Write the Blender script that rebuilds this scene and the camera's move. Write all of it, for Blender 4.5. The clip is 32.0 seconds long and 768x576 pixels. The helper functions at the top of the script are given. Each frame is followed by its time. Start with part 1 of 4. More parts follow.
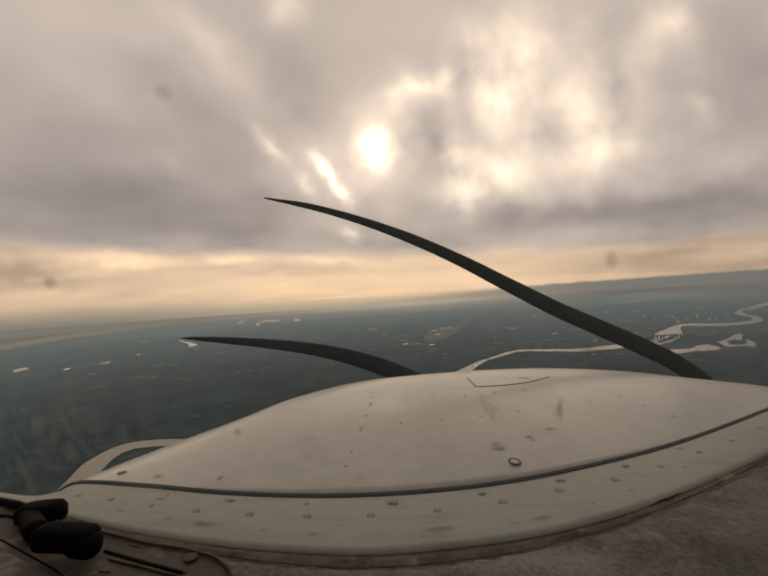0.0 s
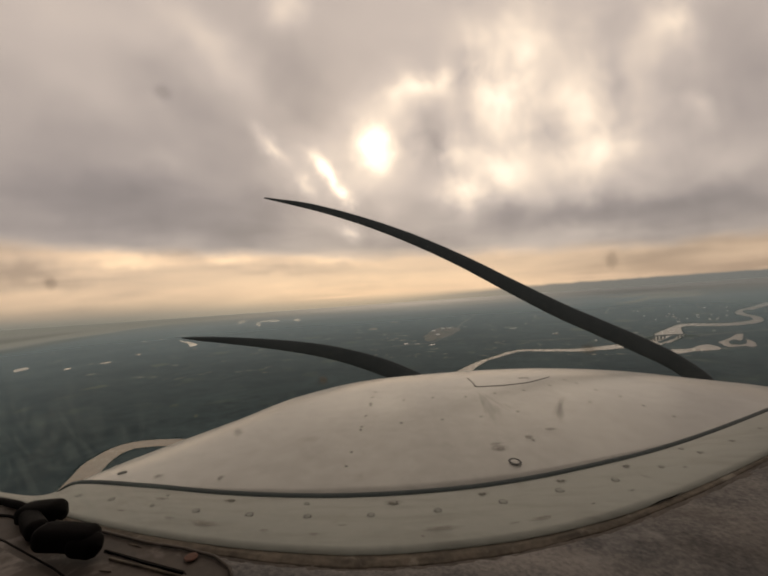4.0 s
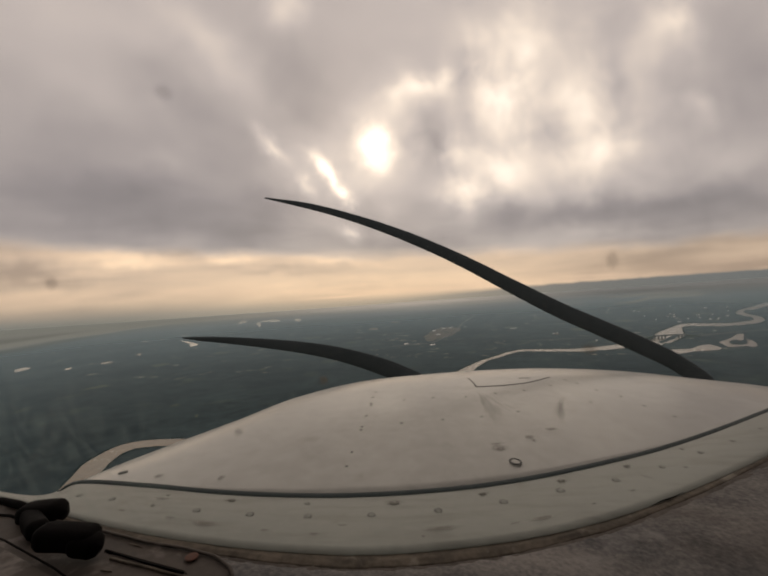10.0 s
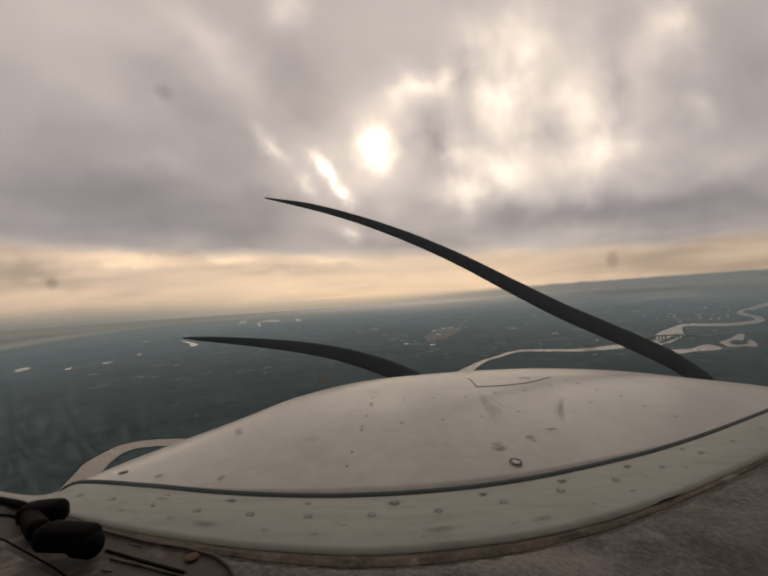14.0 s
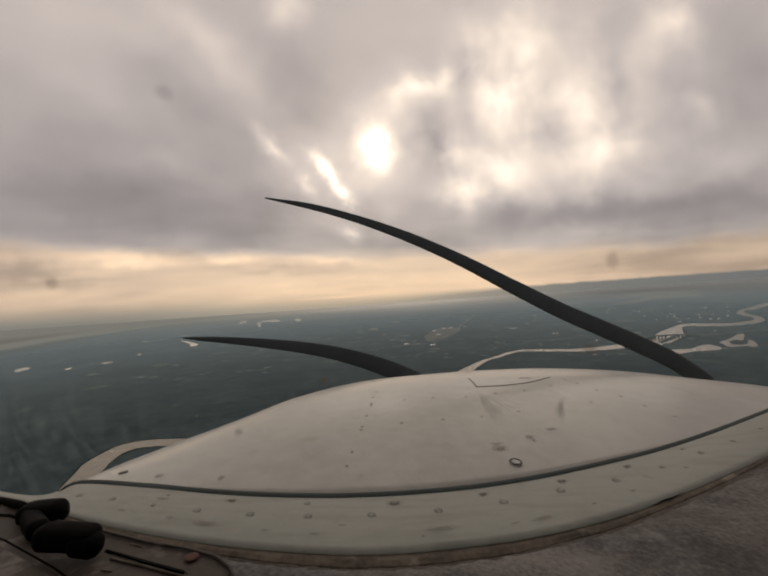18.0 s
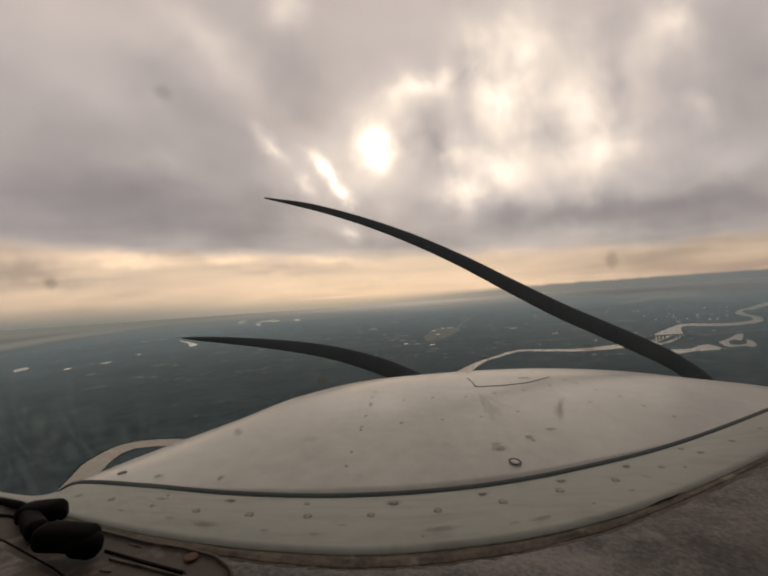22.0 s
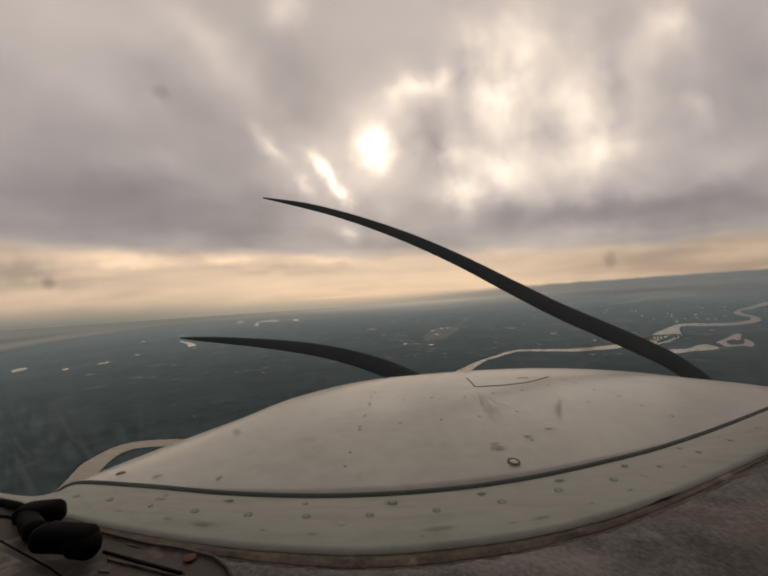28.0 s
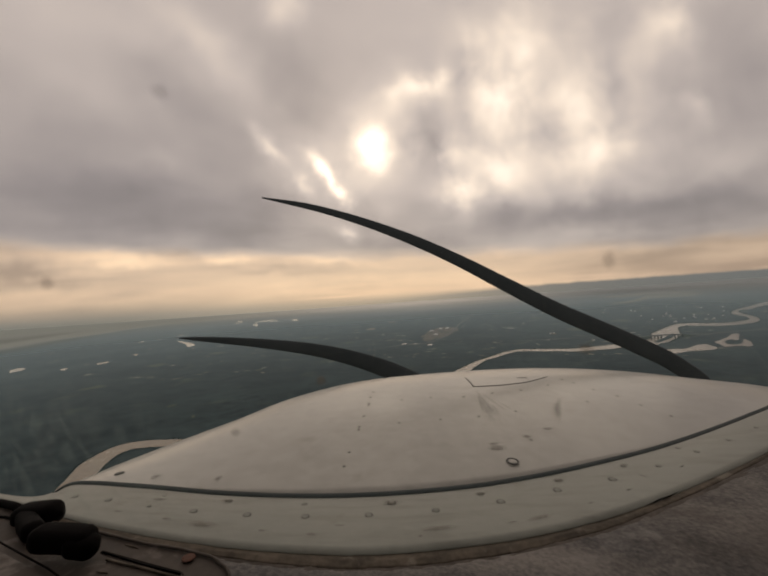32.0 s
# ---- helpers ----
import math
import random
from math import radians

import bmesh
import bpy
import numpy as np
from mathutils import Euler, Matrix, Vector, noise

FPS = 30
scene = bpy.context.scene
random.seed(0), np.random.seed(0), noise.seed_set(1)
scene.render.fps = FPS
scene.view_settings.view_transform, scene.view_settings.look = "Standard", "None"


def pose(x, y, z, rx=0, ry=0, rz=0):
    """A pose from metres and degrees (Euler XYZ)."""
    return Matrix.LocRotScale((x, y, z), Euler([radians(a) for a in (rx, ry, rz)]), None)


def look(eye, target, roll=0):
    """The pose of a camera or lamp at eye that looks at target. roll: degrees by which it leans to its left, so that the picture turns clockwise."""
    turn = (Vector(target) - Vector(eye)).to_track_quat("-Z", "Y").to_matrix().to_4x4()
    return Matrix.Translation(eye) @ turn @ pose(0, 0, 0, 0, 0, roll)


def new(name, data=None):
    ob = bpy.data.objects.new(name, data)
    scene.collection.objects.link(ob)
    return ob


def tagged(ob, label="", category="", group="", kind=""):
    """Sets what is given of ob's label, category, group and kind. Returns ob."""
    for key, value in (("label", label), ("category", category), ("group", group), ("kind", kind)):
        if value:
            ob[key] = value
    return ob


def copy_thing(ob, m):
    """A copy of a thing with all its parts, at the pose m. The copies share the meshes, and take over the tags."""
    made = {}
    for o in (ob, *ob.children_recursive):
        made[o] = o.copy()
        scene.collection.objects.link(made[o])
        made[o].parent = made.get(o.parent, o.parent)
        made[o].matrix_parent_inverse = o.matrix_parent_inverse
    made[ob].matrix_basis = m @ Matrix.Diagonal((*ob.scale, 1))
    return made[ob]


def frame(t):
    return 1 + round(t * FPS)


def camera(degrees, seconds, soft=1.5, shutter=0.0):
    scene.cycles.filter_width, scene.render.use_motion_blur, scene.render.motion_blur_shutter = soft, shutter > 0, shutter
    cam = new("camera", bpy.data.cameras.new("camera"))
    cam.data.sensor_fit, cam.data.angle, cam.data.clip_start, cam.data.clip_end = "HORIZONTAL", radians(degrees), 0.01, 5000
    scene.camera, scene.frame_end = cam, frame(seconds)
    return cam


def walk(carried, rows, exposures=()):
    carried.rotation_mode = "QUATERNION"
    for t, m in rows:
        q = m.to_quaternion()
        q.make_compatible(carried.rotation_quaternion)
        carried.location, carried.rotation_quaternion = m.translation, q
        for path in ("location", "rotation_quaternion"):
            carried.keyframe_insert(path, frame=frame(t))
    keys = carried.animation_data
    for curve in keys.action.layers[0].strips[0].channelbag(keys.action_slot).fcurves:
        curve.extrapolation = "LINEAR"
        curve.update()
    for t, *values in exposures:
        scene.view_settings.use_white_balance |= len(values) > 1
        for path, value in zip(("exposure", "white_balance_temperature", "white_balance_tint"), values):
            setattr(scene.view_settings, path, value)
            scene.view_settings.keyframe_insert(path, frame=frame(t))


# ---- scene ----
from mathutils import geometry

# ---- camera ----
HIGH = 120.0
EYE = (0.0, 0.0, HIGH)
AHEAD = (0.0, math.cos(radians(1.1)), HIGH + math.sin(radians(1.1)))
SEAT = look(EYE, AHEAD, -4.0)
cam = camera(90.0, 32.0, 2.0)
# the mount creeps a little on its sucker: degrees of turn by second
CREEP = [(0, -0.10), (3, -0.07), (6, -0.03), (9, 0.0), (13, 0.04), (16, 0.04), (19, 0.03), (22, -0.05), (25, -0.07),
         (26.5, -0.14), (28, -0.22), (30, -0.28), (32, -0.36)]
walk(cam, [(t, SEAT @ pose(0, 0, 0, 0, turn, 0)) for t, turn in CREEP], [(0, 0.05, 6900, 10), (3.5, 0.06, 6850, 10), (8, 0.07, 6500, 10), (10, -0.01, 6450, 10), (12, 0.0, 6400, 10), (17, 0.06, 6400, 10), (19, 0.05, 6400, 10), (22, 0.07, 6450, 10), (25, 0.02, 6450, 10), (29, -0.02, 6500, 10), (32, -0.02, 6550, 10)])


# ---- node helpers ----
def tree_of(block):
    block.use_nodes = True
    block.node_tree.nodes.clear()
    return block.node_tree


class Net:
    """Short hand for building node trees."""

    def __init__(self, tree):
        self.t = tree

    def n(self, kind, **sets):
        node = self.t.nodes.new(kind)
        for key, value in sets.items():
            if key == "op":
                node.operation = value
            elif key == "kindof":
                node.vector_type = value
        return node

    def put(self, socket, value):
        if isinstance(value, bpy.types.NodeSocket):
            self.t.links.new(value, socket)
        elif value is not None:
            socket.default_value = value

    def m(self, op, a, b=None, c=None, clamp=False):
        node = self.n("ShaderNodeMath", op=op)
        node.use_clamp = clamp
        for socket, value in zip(node.inputs, (a, b, c)):
            self.put(socket, value)
        return node.outputs[0]

    def v(self, op, a, b=None):
        node = self.n("ShaderNodeVectorMath", op=op)
        self.put(node.inputs[0], a)
        self.put(node.inputs[1], b)
        return node.outputs["Value"] if op in ("DOT_PRODUCT", "LENGTH") else node.outputs[0]

    def xyz(self, x, y, z=0.0):
        node = self.n("ShaderNodeCombineXYZ")
        for socket, value in zip(node.inputs, (x, y, z)):
            self.put(socket, value)
        return node.outputs[0]

    def noise(self, where, scale, detail=4.0, rough=0.55, warp=0.0):
        node = self.n("ShaderNodeTexNoise")
        self.put(node.inputs["Vector"], where)
        for key, value in (("Scale", scale), ("Detail", detail), ("Roughness", rough), ("Distortion", warp)):
            self.put(node.inputs[key], value)
        return node.outputs["Fac"]

    def step(self, x, lo, hi, a=0.0, b=1.0):
        node = self.n("ShaderNodeMapRange")
        node.interpolation_type = "SMOOTHSTEP"
        for key, value in (("Value", x), ("From Min", lo), ("From Max", hi), ("To Min", a), ("To Max", b)):
            self.put(node.inputs[key], value)
        return node.outputs[0]

    def mix(self, f, a, b, mode="MIX"):
        node = self.n("ShaderNodeMix")
        node.data_type, node.blend_type = "RGBA", mode
        for socket, value in ((node.inputs[0], f), (node.inputs[6], a), (node.inputs[7], b)):
            self.put(socket, (*value, 1) if isinstance(value, tuple) and len(value) == 3 else value)
        return node.outputs[2]

    def ramp(self, x, stops):
        node = self.n("ShaderNodeValToRGB")
        cr = node.color_ramp
        while len(cr.elements) < len(stops):
            cr.elements.new(0.5)
        for el, (at, col) in zip(cr.elements, stops):
            el.position, el.color = at, (*col, 1)
        self.put(node.inputs[0], x)
        return node.outputs[0]


# ---- world: low sun behind broken stratus ----
world = bpy.data.worlds.new("sky")
scene.world = world
W = Net(tree_of(world))
way = W.n("ShaderNodeTexCoord").outputs["Generated"]
sep = W.n("ShaderNodeSeparateXYZ")
W.put(sep.inputs[0], way)
sx, sy, sz = sep.outputs
fore = W.m("MAXIMUM", W.m("ABSOLUTE", sy), 0.03)
side, rise = W.m("DIVIDE", sx, fore), W.m("DIVIDE", sz, fore)
deck = W.v("SCALE", W.xyz(sx, sy))
deck.node.inputs["Scale"].default_value = 1.0
W.put(deck.node.inputs["Scale"], W.m("DIVIDE", 1.0, W.m("ADD", W.m("MAXIMUM", sz, 0.0), 0.16)))
billow = W.noise(deck, 0.95, 7.0, 0.5, 0.25)
curl = W.noise(deck, 3.0, 6.0, 0.5, 0.3)
# ragged edges for the breaks in the cloud
push_a = W.m("MULTIPLY", W.m("SUBTRACT", W.noise(W.xyz(side, rise, 3.1), 7.0, 5.0), 0.5), 0.12)
push_e = W.m("MULTIPLY", W.m("SUBTRACT", W.noise(W.xyz(side, rise, 8.4), 7.0, 5.0), 0.5), 0.12)
torn = W.xyz(W.m("ADD", side, push_a), W.m("ADD", rise, push_e))
BREAKS = [
    (0.013, 0.389, 0.042, 0.057, -4, 1.15), (-0.128, 0.319, 0.056, 0.015, -54, 0.8),
    (-0.085, 0.267, 0.028, 0.015, -54, 0.4), (-0.194, 0.295, 0.038, 0.017, -44, 0.26),
    (-0.277, 0.41, 0.051, 0.023, -49, 0.26), (-0.076, 0.181, 0.023, 0.015, -24, 0.26),
    (0.132, 0.533, 0.094, 0.036, 18, 0.42), (0.374, 0.635, 0.097, 0.071, -4, 0.3),
    (0.348, 0.496, 0.071, 0.117, 0, 0.34), (0.214, 0.36, 0.046, 0.041, -4, 0.34),
    (0.228, 0.234, 0.056, 0.041, -26, 0.46), (0.311, 0.309, 0.084, 0.054, 11, 0.36),
    (0.554, 0.449, 0.074, 0.089, 16, 0.26), (0.601, 0.325, 0.099, 0.059, 8, 0.34),
    (0.806, 0.662, 0.059, 0.079, -19, 0.28), (-0.193, 0.772, 0.054, 0.038, -4, 0.2),
]
VEILS = [
    (0.012, 0.357, 0.134, 0.14, -4, 0.16), (0.451, 0.462, 0.344, 0.281, -4, 0.24),
    (-0.152, 0.304, 0.14, 0.089, -49, 0.12), (0.861, 0.453, 0.038, 0.064, 16, 0.14),
    (0.701, 0.523, 0.064, 0.153, -19, 0.1), (-0.364, 0.624, 0.179, 0.038, -49, 0.1),
    (-0.454, 0.742, 0.166, 0.051, -39, 0.1), (-0.743, 0.782, 0.242, 0.084, -22, 0.08),
    (-0.778, 0.614, 0.14, 0.051, -29, 0.05), (-0.552, 0.39, 0.064, 0.028, -14, 0.06),
    (0.939, 0.285, 0.102, 0.046, 6, 0.08), (0.441, 0.327, 0.153, 0.064, 2, 0.1),
]
SHADES = [
    (-0.521, 0.59, 0.217, 0.054, -40, -0.08), (-0.693, 0.29, 0.332, 0.084, -8, -0.14),
    (-0.377, 0.207, 0.191, 0.051, -4, -0.12), (0.145, 0.393, 0.038, 0.099, 2, -0.18),
    (-0.193, 0.573, 0.084, 0.134, 21, -0.12), (0.245, 0.555, 0.036, 0.089, -4, -0.16),
    (0.446, 0.391, 0.038, 0.077, -14, -0.13), (0.519, 0.173, 0.293, 0.043, -1, -0.2),
    (0.905, 0.191, 0.191, 0.064, 4, -0.09), (-0.042, 0.222, 0.064, 0.038, -4, -0.1),
    (0.029, 0.143, 0.166, 0.031, -7, -0.13), (0.648, 0.579, 0.043, 0.121, -12, -0.1),
    (0.99, 0.568, 0.077, 0.14, -4, -0.05), (-0.271, 0.267, 0.077, 0.051, -4, -0.07),
]
GLOWS = [
    (-0.663, 0.146, 0.14, 0.02, -7, 0.2), (-0.394, 0.137, 0.077, 0.017, -2, 0.22),
    (-0.933, 0.127, 0.153, 0.031, -4, -0.24), (-0.522, 0.149, 0.077, 0.023, -12, -0.2),
    (-0.231, 0.081, 0.166, 0.014, -5, -0.12), (-0.127, 0.105, 0.115, 0.011, -7, 0.14),
    (-0.809, 0.06, 0.204, 0.031, 0, 0.07), (0.252, 0.044, 0.204, 0.026, 0, 0.06),
    (0.701, 0.057, 0.306, 0.043, 0, -0.16), (0.94, 0.008, 0.204, 0.033, 0, -0.14),
    (0.359, 0.103, 0.077, 0.011, 2, 0.1), (-0.03, 0.032, 0.255, 0.015, 1, 0.06),
]
light = W.m("ADD", 0.398, W.m("MULTIPLY", W.m("SUBTRACT", billow, 0.5), 0.30))
light = W.m("ADD", light, W.m("MULTIPLY", W.m("SUBTRACT", curl, 0.5), 0.09))
light = W.m("ADD", light, W.step(rise, 0.25, 0.8, 0.0, 0.10))
shreds = W.noise(W.xyz(side, W.m("MULTIPLY", rise, 0.8), 2.2), 8.5, 5.0, 0.53, 0.3)
light = W.m("ADD", light, W.m("MULTIPLY", W.m("SUBTRACT", shreds, 0.5), 0.06))
tear = W.step(shreds, 0.25, 0.72, 0.6, 1.38)


def gather(start, spots):
    """Adds soft lobes of light or shade to start; strong ones are torn by the shreds."""
    for a, e, wide, tall, turn, gain in spots:
        spot = W.n("ShaderNodeMapping")
        spot.vector_type = "TEXTURE"
        spot.inputs["Location"].default_value = (a, e, 0)
        spot.inputs["Rotation"].default_value = (0, 0, radians(turn))
        spot.inputs["Scale"].default_value = (wide, tall, 1)
        W.put(spot.inputs["Vector"], torn)
        far = W.v("DOT_PRODUCT", spot.outputs[0], spot.outputs[0])
        start = W.m("MULTIPLY_ADD", W.m("POWER", 0.3679, far), W.m("MULTIPLY", tear, gain) if 0.1 < gain < 0.9 else gain, start)
    return start


light = gather(light, BREAKS + VEILS + SHADES)
light = W.m("MAXIMUM", light, 0.2)
# the clear strip under the cloud deck, streaked with thin stratus
streak = W.noise(W.xyz(W.m("MULTIPLY", side, 1.6), W.m("MULTIPLY", rise, 13.0), 1.7), 1.3, 5.0, 0.5, 0.4)
wave = W.m("MULTIPLY", W.m("SUBTRACT", W.noise(W.xyz(W.m("MULTIPLY", side, 2.2), W.m("MULTIPLY", rise, 5.0), 5.0), 1.4, 5.0), 0.5), 0.07)
edge = W.m("ADD", W.m("ADD", W.m("MULTIPLY_ADD", side, -0.058, 0.112), W.m("MULTIPLY", W.m("MULTIPLY", side, side), 0.045)), wave)
strip = W.step(W.m("SUBTRACT", edge, rise), -0.02, 0.026)
glow = W.m("ADD", 0.655, W.m("MULTIPLY", W.m("SUBTRACT", streak, 0.5), 0.6))
glow = gather(W.m("ADD", glow, W.m("MULTIPLY", W.m("MULTIPLY", side, side), -0.08)), GLOWS)
tone = W.m("ADD", W.m("MULTIPLY", light, W.m("SUBTRACT", 1.0, strip)), W.m("MULTIPLY", glow, strip))
cloud = W.ramp(W.m("DIVIDE", tone, 1.6), [(0.0, (0.05, 0.046, 0.047)), (0.19, (0.315, 0.275, 0.268)), (0.34, (0.58, 0.503, 0.465)),
                                          (0.56, (1.0, 0.85, 0.715)), (1.0, (1.75, 1.56, 1.32))])
cloud = W.mix(strip, cloud, W.mix(1.0, cloud, (1.07, 0.92, 0.74), "MULTIPLY"))
# land beyond sight sinks into haze
hills = W.m("ADD", rise, W.m("MULTIPLY", W.m("SUBTRACT", W.noise(W.xyz(side, 0.0, 6.0), 26.0, 5.0, 0.6), 0.5), W.step(side, 0.0, 0.5, 0.0, 0.008)))
gleam = W.n("ShaderNodeMapping")
gleam.vector_type = "TEXTURE"
gleam.inputs["Location"].default_value = (-0.115, 0.004, 0)
gleam.inputs["Scale"].default_value = (0.10, 0.0028, 1)
W.put(gleam.inputs["Vector"], W.xyz(side, rise))
gap = W.m("POWER", 0.3679, W.v("DOT_PRODUCT", gleam.outputs[0], gleam.outputs[0]))
cloud = W.mix(W.m("MULTIPLY", W.m("MULTIPLY_ADD", gap, -0.9, 1.0), W.step(hills, W.step(side, 0.35, -0.8, 0.004, 0.052), W.step(side, 0.5, -0.1, -0.005, -0.024))), cloud, W.mix(W.step(side, 0.6, 0.0), (0.152, 0.166, 0.17), W.mix(W.step(side, -0.3, -0.8), (0.29, 0.28, 0.25), (0.20, 0.206, 0.192))))
cloud = W.mix(W.step(rise, -0.03, -0.08), cloud, (0.075, 0.085, 0.082))
blue = W.n("ShaderNodeTexSky")
blue.sky_type, blue.sun_disc = "NISHITA", False
blue.sun_elevation, blue.sun_rotation = radians(24), radians(-4)
thin = W.mix(1.0, blue.outputs[0], (0.1, 0.1, 0.1), "MULTIPLY")
back = W.n("ShaderNodeBackground")
W.put(back.inputs["Color"], W.mix(0.05, cloud, thin))
back.inputs["Strength"].default_value = 1.0
W.put(W.n("ShaderNodeOutputWorld").inputs[0], back.outputs[0])

lamp = bpy.data.lights.new("sun", "SUN")
lamp.energy, lamp.angle, lamp.color = 0.6, radians(90), (1.0, 0.88, 0.72)
sun = new("sun", lamp)
sun.matrix_world = look((0, 0, 0), (math.sin(radians(4)) * math.cos(radians(24)), -math.cos(radians(4)) * math.cos(radians(24)), -math.sin(radians(24))))


# ---- materials ----
def finish(net, shader, name):
    net.put(net.n("ShaderNodeOutputMaterial").inputs[0], shader)


def coat(name, dark, pale, scale, rough, metal=0.0, bump=0.0, fine=8.0, spec=0.5, spots=None, ior=1.5, vary=0.09, gloss=0.0, streak=None):
    """Paint, metal, cloth or soil: two sizes of mottle, matching relief, an optional third colour in scattered spots."""
    mat = bpy.data.materials.new(name)
    k = Net(tree_of(mat))
    at = k.n("ShaderNodeTexCoord").outputs["Object"]
    big, small = k.noise(at, scale, 4.0, 0.6, 0.2), k.noise(at, scale * fine, 5.0, 0.6)
    both = k.m("ADD", k.m("MULTIPLY", big, 0.6), k.m("MULTIPLY", small, 0.4))
    colour = k.mix(k.step(both, 0.32, 0.68), dark, pale)
    if spots:
        third, size, low, high = spots
        colour = k.mix(k.step(k.noise(at, size, 5.0, 0.65, 0.4), low, high), colour, third)
    if streak:
        tint, ways, depth = streak
        run = k.noise(k.v("MULTIPLY", at, ways), 1.0, 5.0, 0.62, 0.3)
        colour = k.mix(k.step(run, 0.42, 0.78, 0.0, depth), colour, tint)
    p = k.n("ShaderNodeBsdfPrincipled")
    k.put(p.inputs["Base Color"], colour)
    k.put(p.inputs["Metallic"], metal)
    k.put(p.inputs["IOR"], ior)
    k.put(p.inputs["Specular IOR Level"], spec)
    k.put(p.inputs["Roughness"], k.step(both, 0.25, 0.75, max(rough - vary, 0.02), min(rough + vary, 1.0)))
    k.put(p.inputs["Coat Weight"], gloss)
    k.put(p.inputs["Coat Roughness"], k.step(small, 0.3, 0.7, 0.13, 0.24))
    if bump:
        b = k.n("ShaderNodeBump")
        b.inputs["Strength"].default_value, b.inputs["Distance"].default_value = 0.6, bump
        k.put(b.inputs["Height"], both)
        k.put(p.inputs["Normal"], b.outputs[0])
    finish(k, p.outputs[0], name)
    return mat


def film(name, colour, most, size=2.5, ragged=0.5):
    """A smear or splash on a unit disc: thick in the middle, gone at the rim."""
    mat = bpy.data.materials.new(name)
    k = Net(tree_of(mat))
    at = k.n("ShaderNodeTexCoord").outputs["Object"]
    r = k.m("ADD", k.v("LENGTH", at), k.m("MULTIPLY", k.m("SUBTRACT", k.noise(at, size, 4.0), 0.5), ragged * 2))
    d = k.n("ShaderNodeBsdfDiffuse")
    d.inputs[0].default_value = (*colour, 1)
    t = k.n("ShaderNodeBsdfTransparent")
    mx = k.n("ShaderNodeMixShader")
    k.put(mx.inputs[0], k.step(r, 0.15, 0.95, most, 0.0))
    k.put(mx.inputs[1], t.outputs[0])
    k.put(mx.inputs[2], d.outputs[0])
    finish(k, mx.outputs[0], name)
    return mat


def clear(name):
    """Scuffed acrylic: see-through, a faint gloss, a veil of grime that gathers low on the pilot's side."""
    mat = bpy.data.materials.new(name)
    k = Net(tree_of(mat))
    at = k.n("ShaderNodeTexCoord").outputs["Object"]
    s = k.n("ShaderNodeSeparateXYZ")
    k.put(s.inputs[0], at)
    low = k.m("MULTIPLY", k.step(s.outputs[0], -0.10, -0.22), k.step(s.outputs[2], -0.03, -0.12))
    smear = k.step(k.noise(k.xyz(k.m("MULTIPLY", s.outputs[0], 6.0), k.m("MULTIPLY", s.outputs[2], 5.0), s.outputs[1]), 2.4, 4.0, 0.5, 4.5), 0.40, 0.70)
    # the even 0.022 is haze added to lift the dark land; smears are grime
    veil = k.m("ADD", 0.022, k.m("MULTIPLY", low, k.m("MULTIPLY_ADD", smear, 0.075, 0.004)))
    t, d, g = k.n("ShaderNodeBsdfTransparent"), k.n("ShaderNodeBsdfTranslucent"), k.n("ShaderNodeBsdfGlossy")
    t.inputs[0].default_value = (0.985, 0.965, 0.94, 1)
    d.inputs[0].default_value = (0.42, 0.52, 0.47, 1)
    g.inputs["Roughness"].default_value = 0.03
    fr = k.n("ShaderNodeFresnel")
    fr.inputs[0].default_value = 1.2
    m1, m2 = k.n("ShaderNodeMixShader"), k.n("ShaderNodeMixShader")
    k.put(m1.inputs[0], k.m("MULTIPLY", fr.outputs[0], 0.5))
    k.put(m1.inputs[1], t.outputs[0])
    k.put(m1.inputs[2], g.outputs[0])
    k.put(m2.inputs[0], veil)
    k.put(m2.inputs[1], m1.outputs[0])
    k.put(m2.inputs[2], d.outputs[0])
    finish(k, m2.outputs[0], name)
    return mat


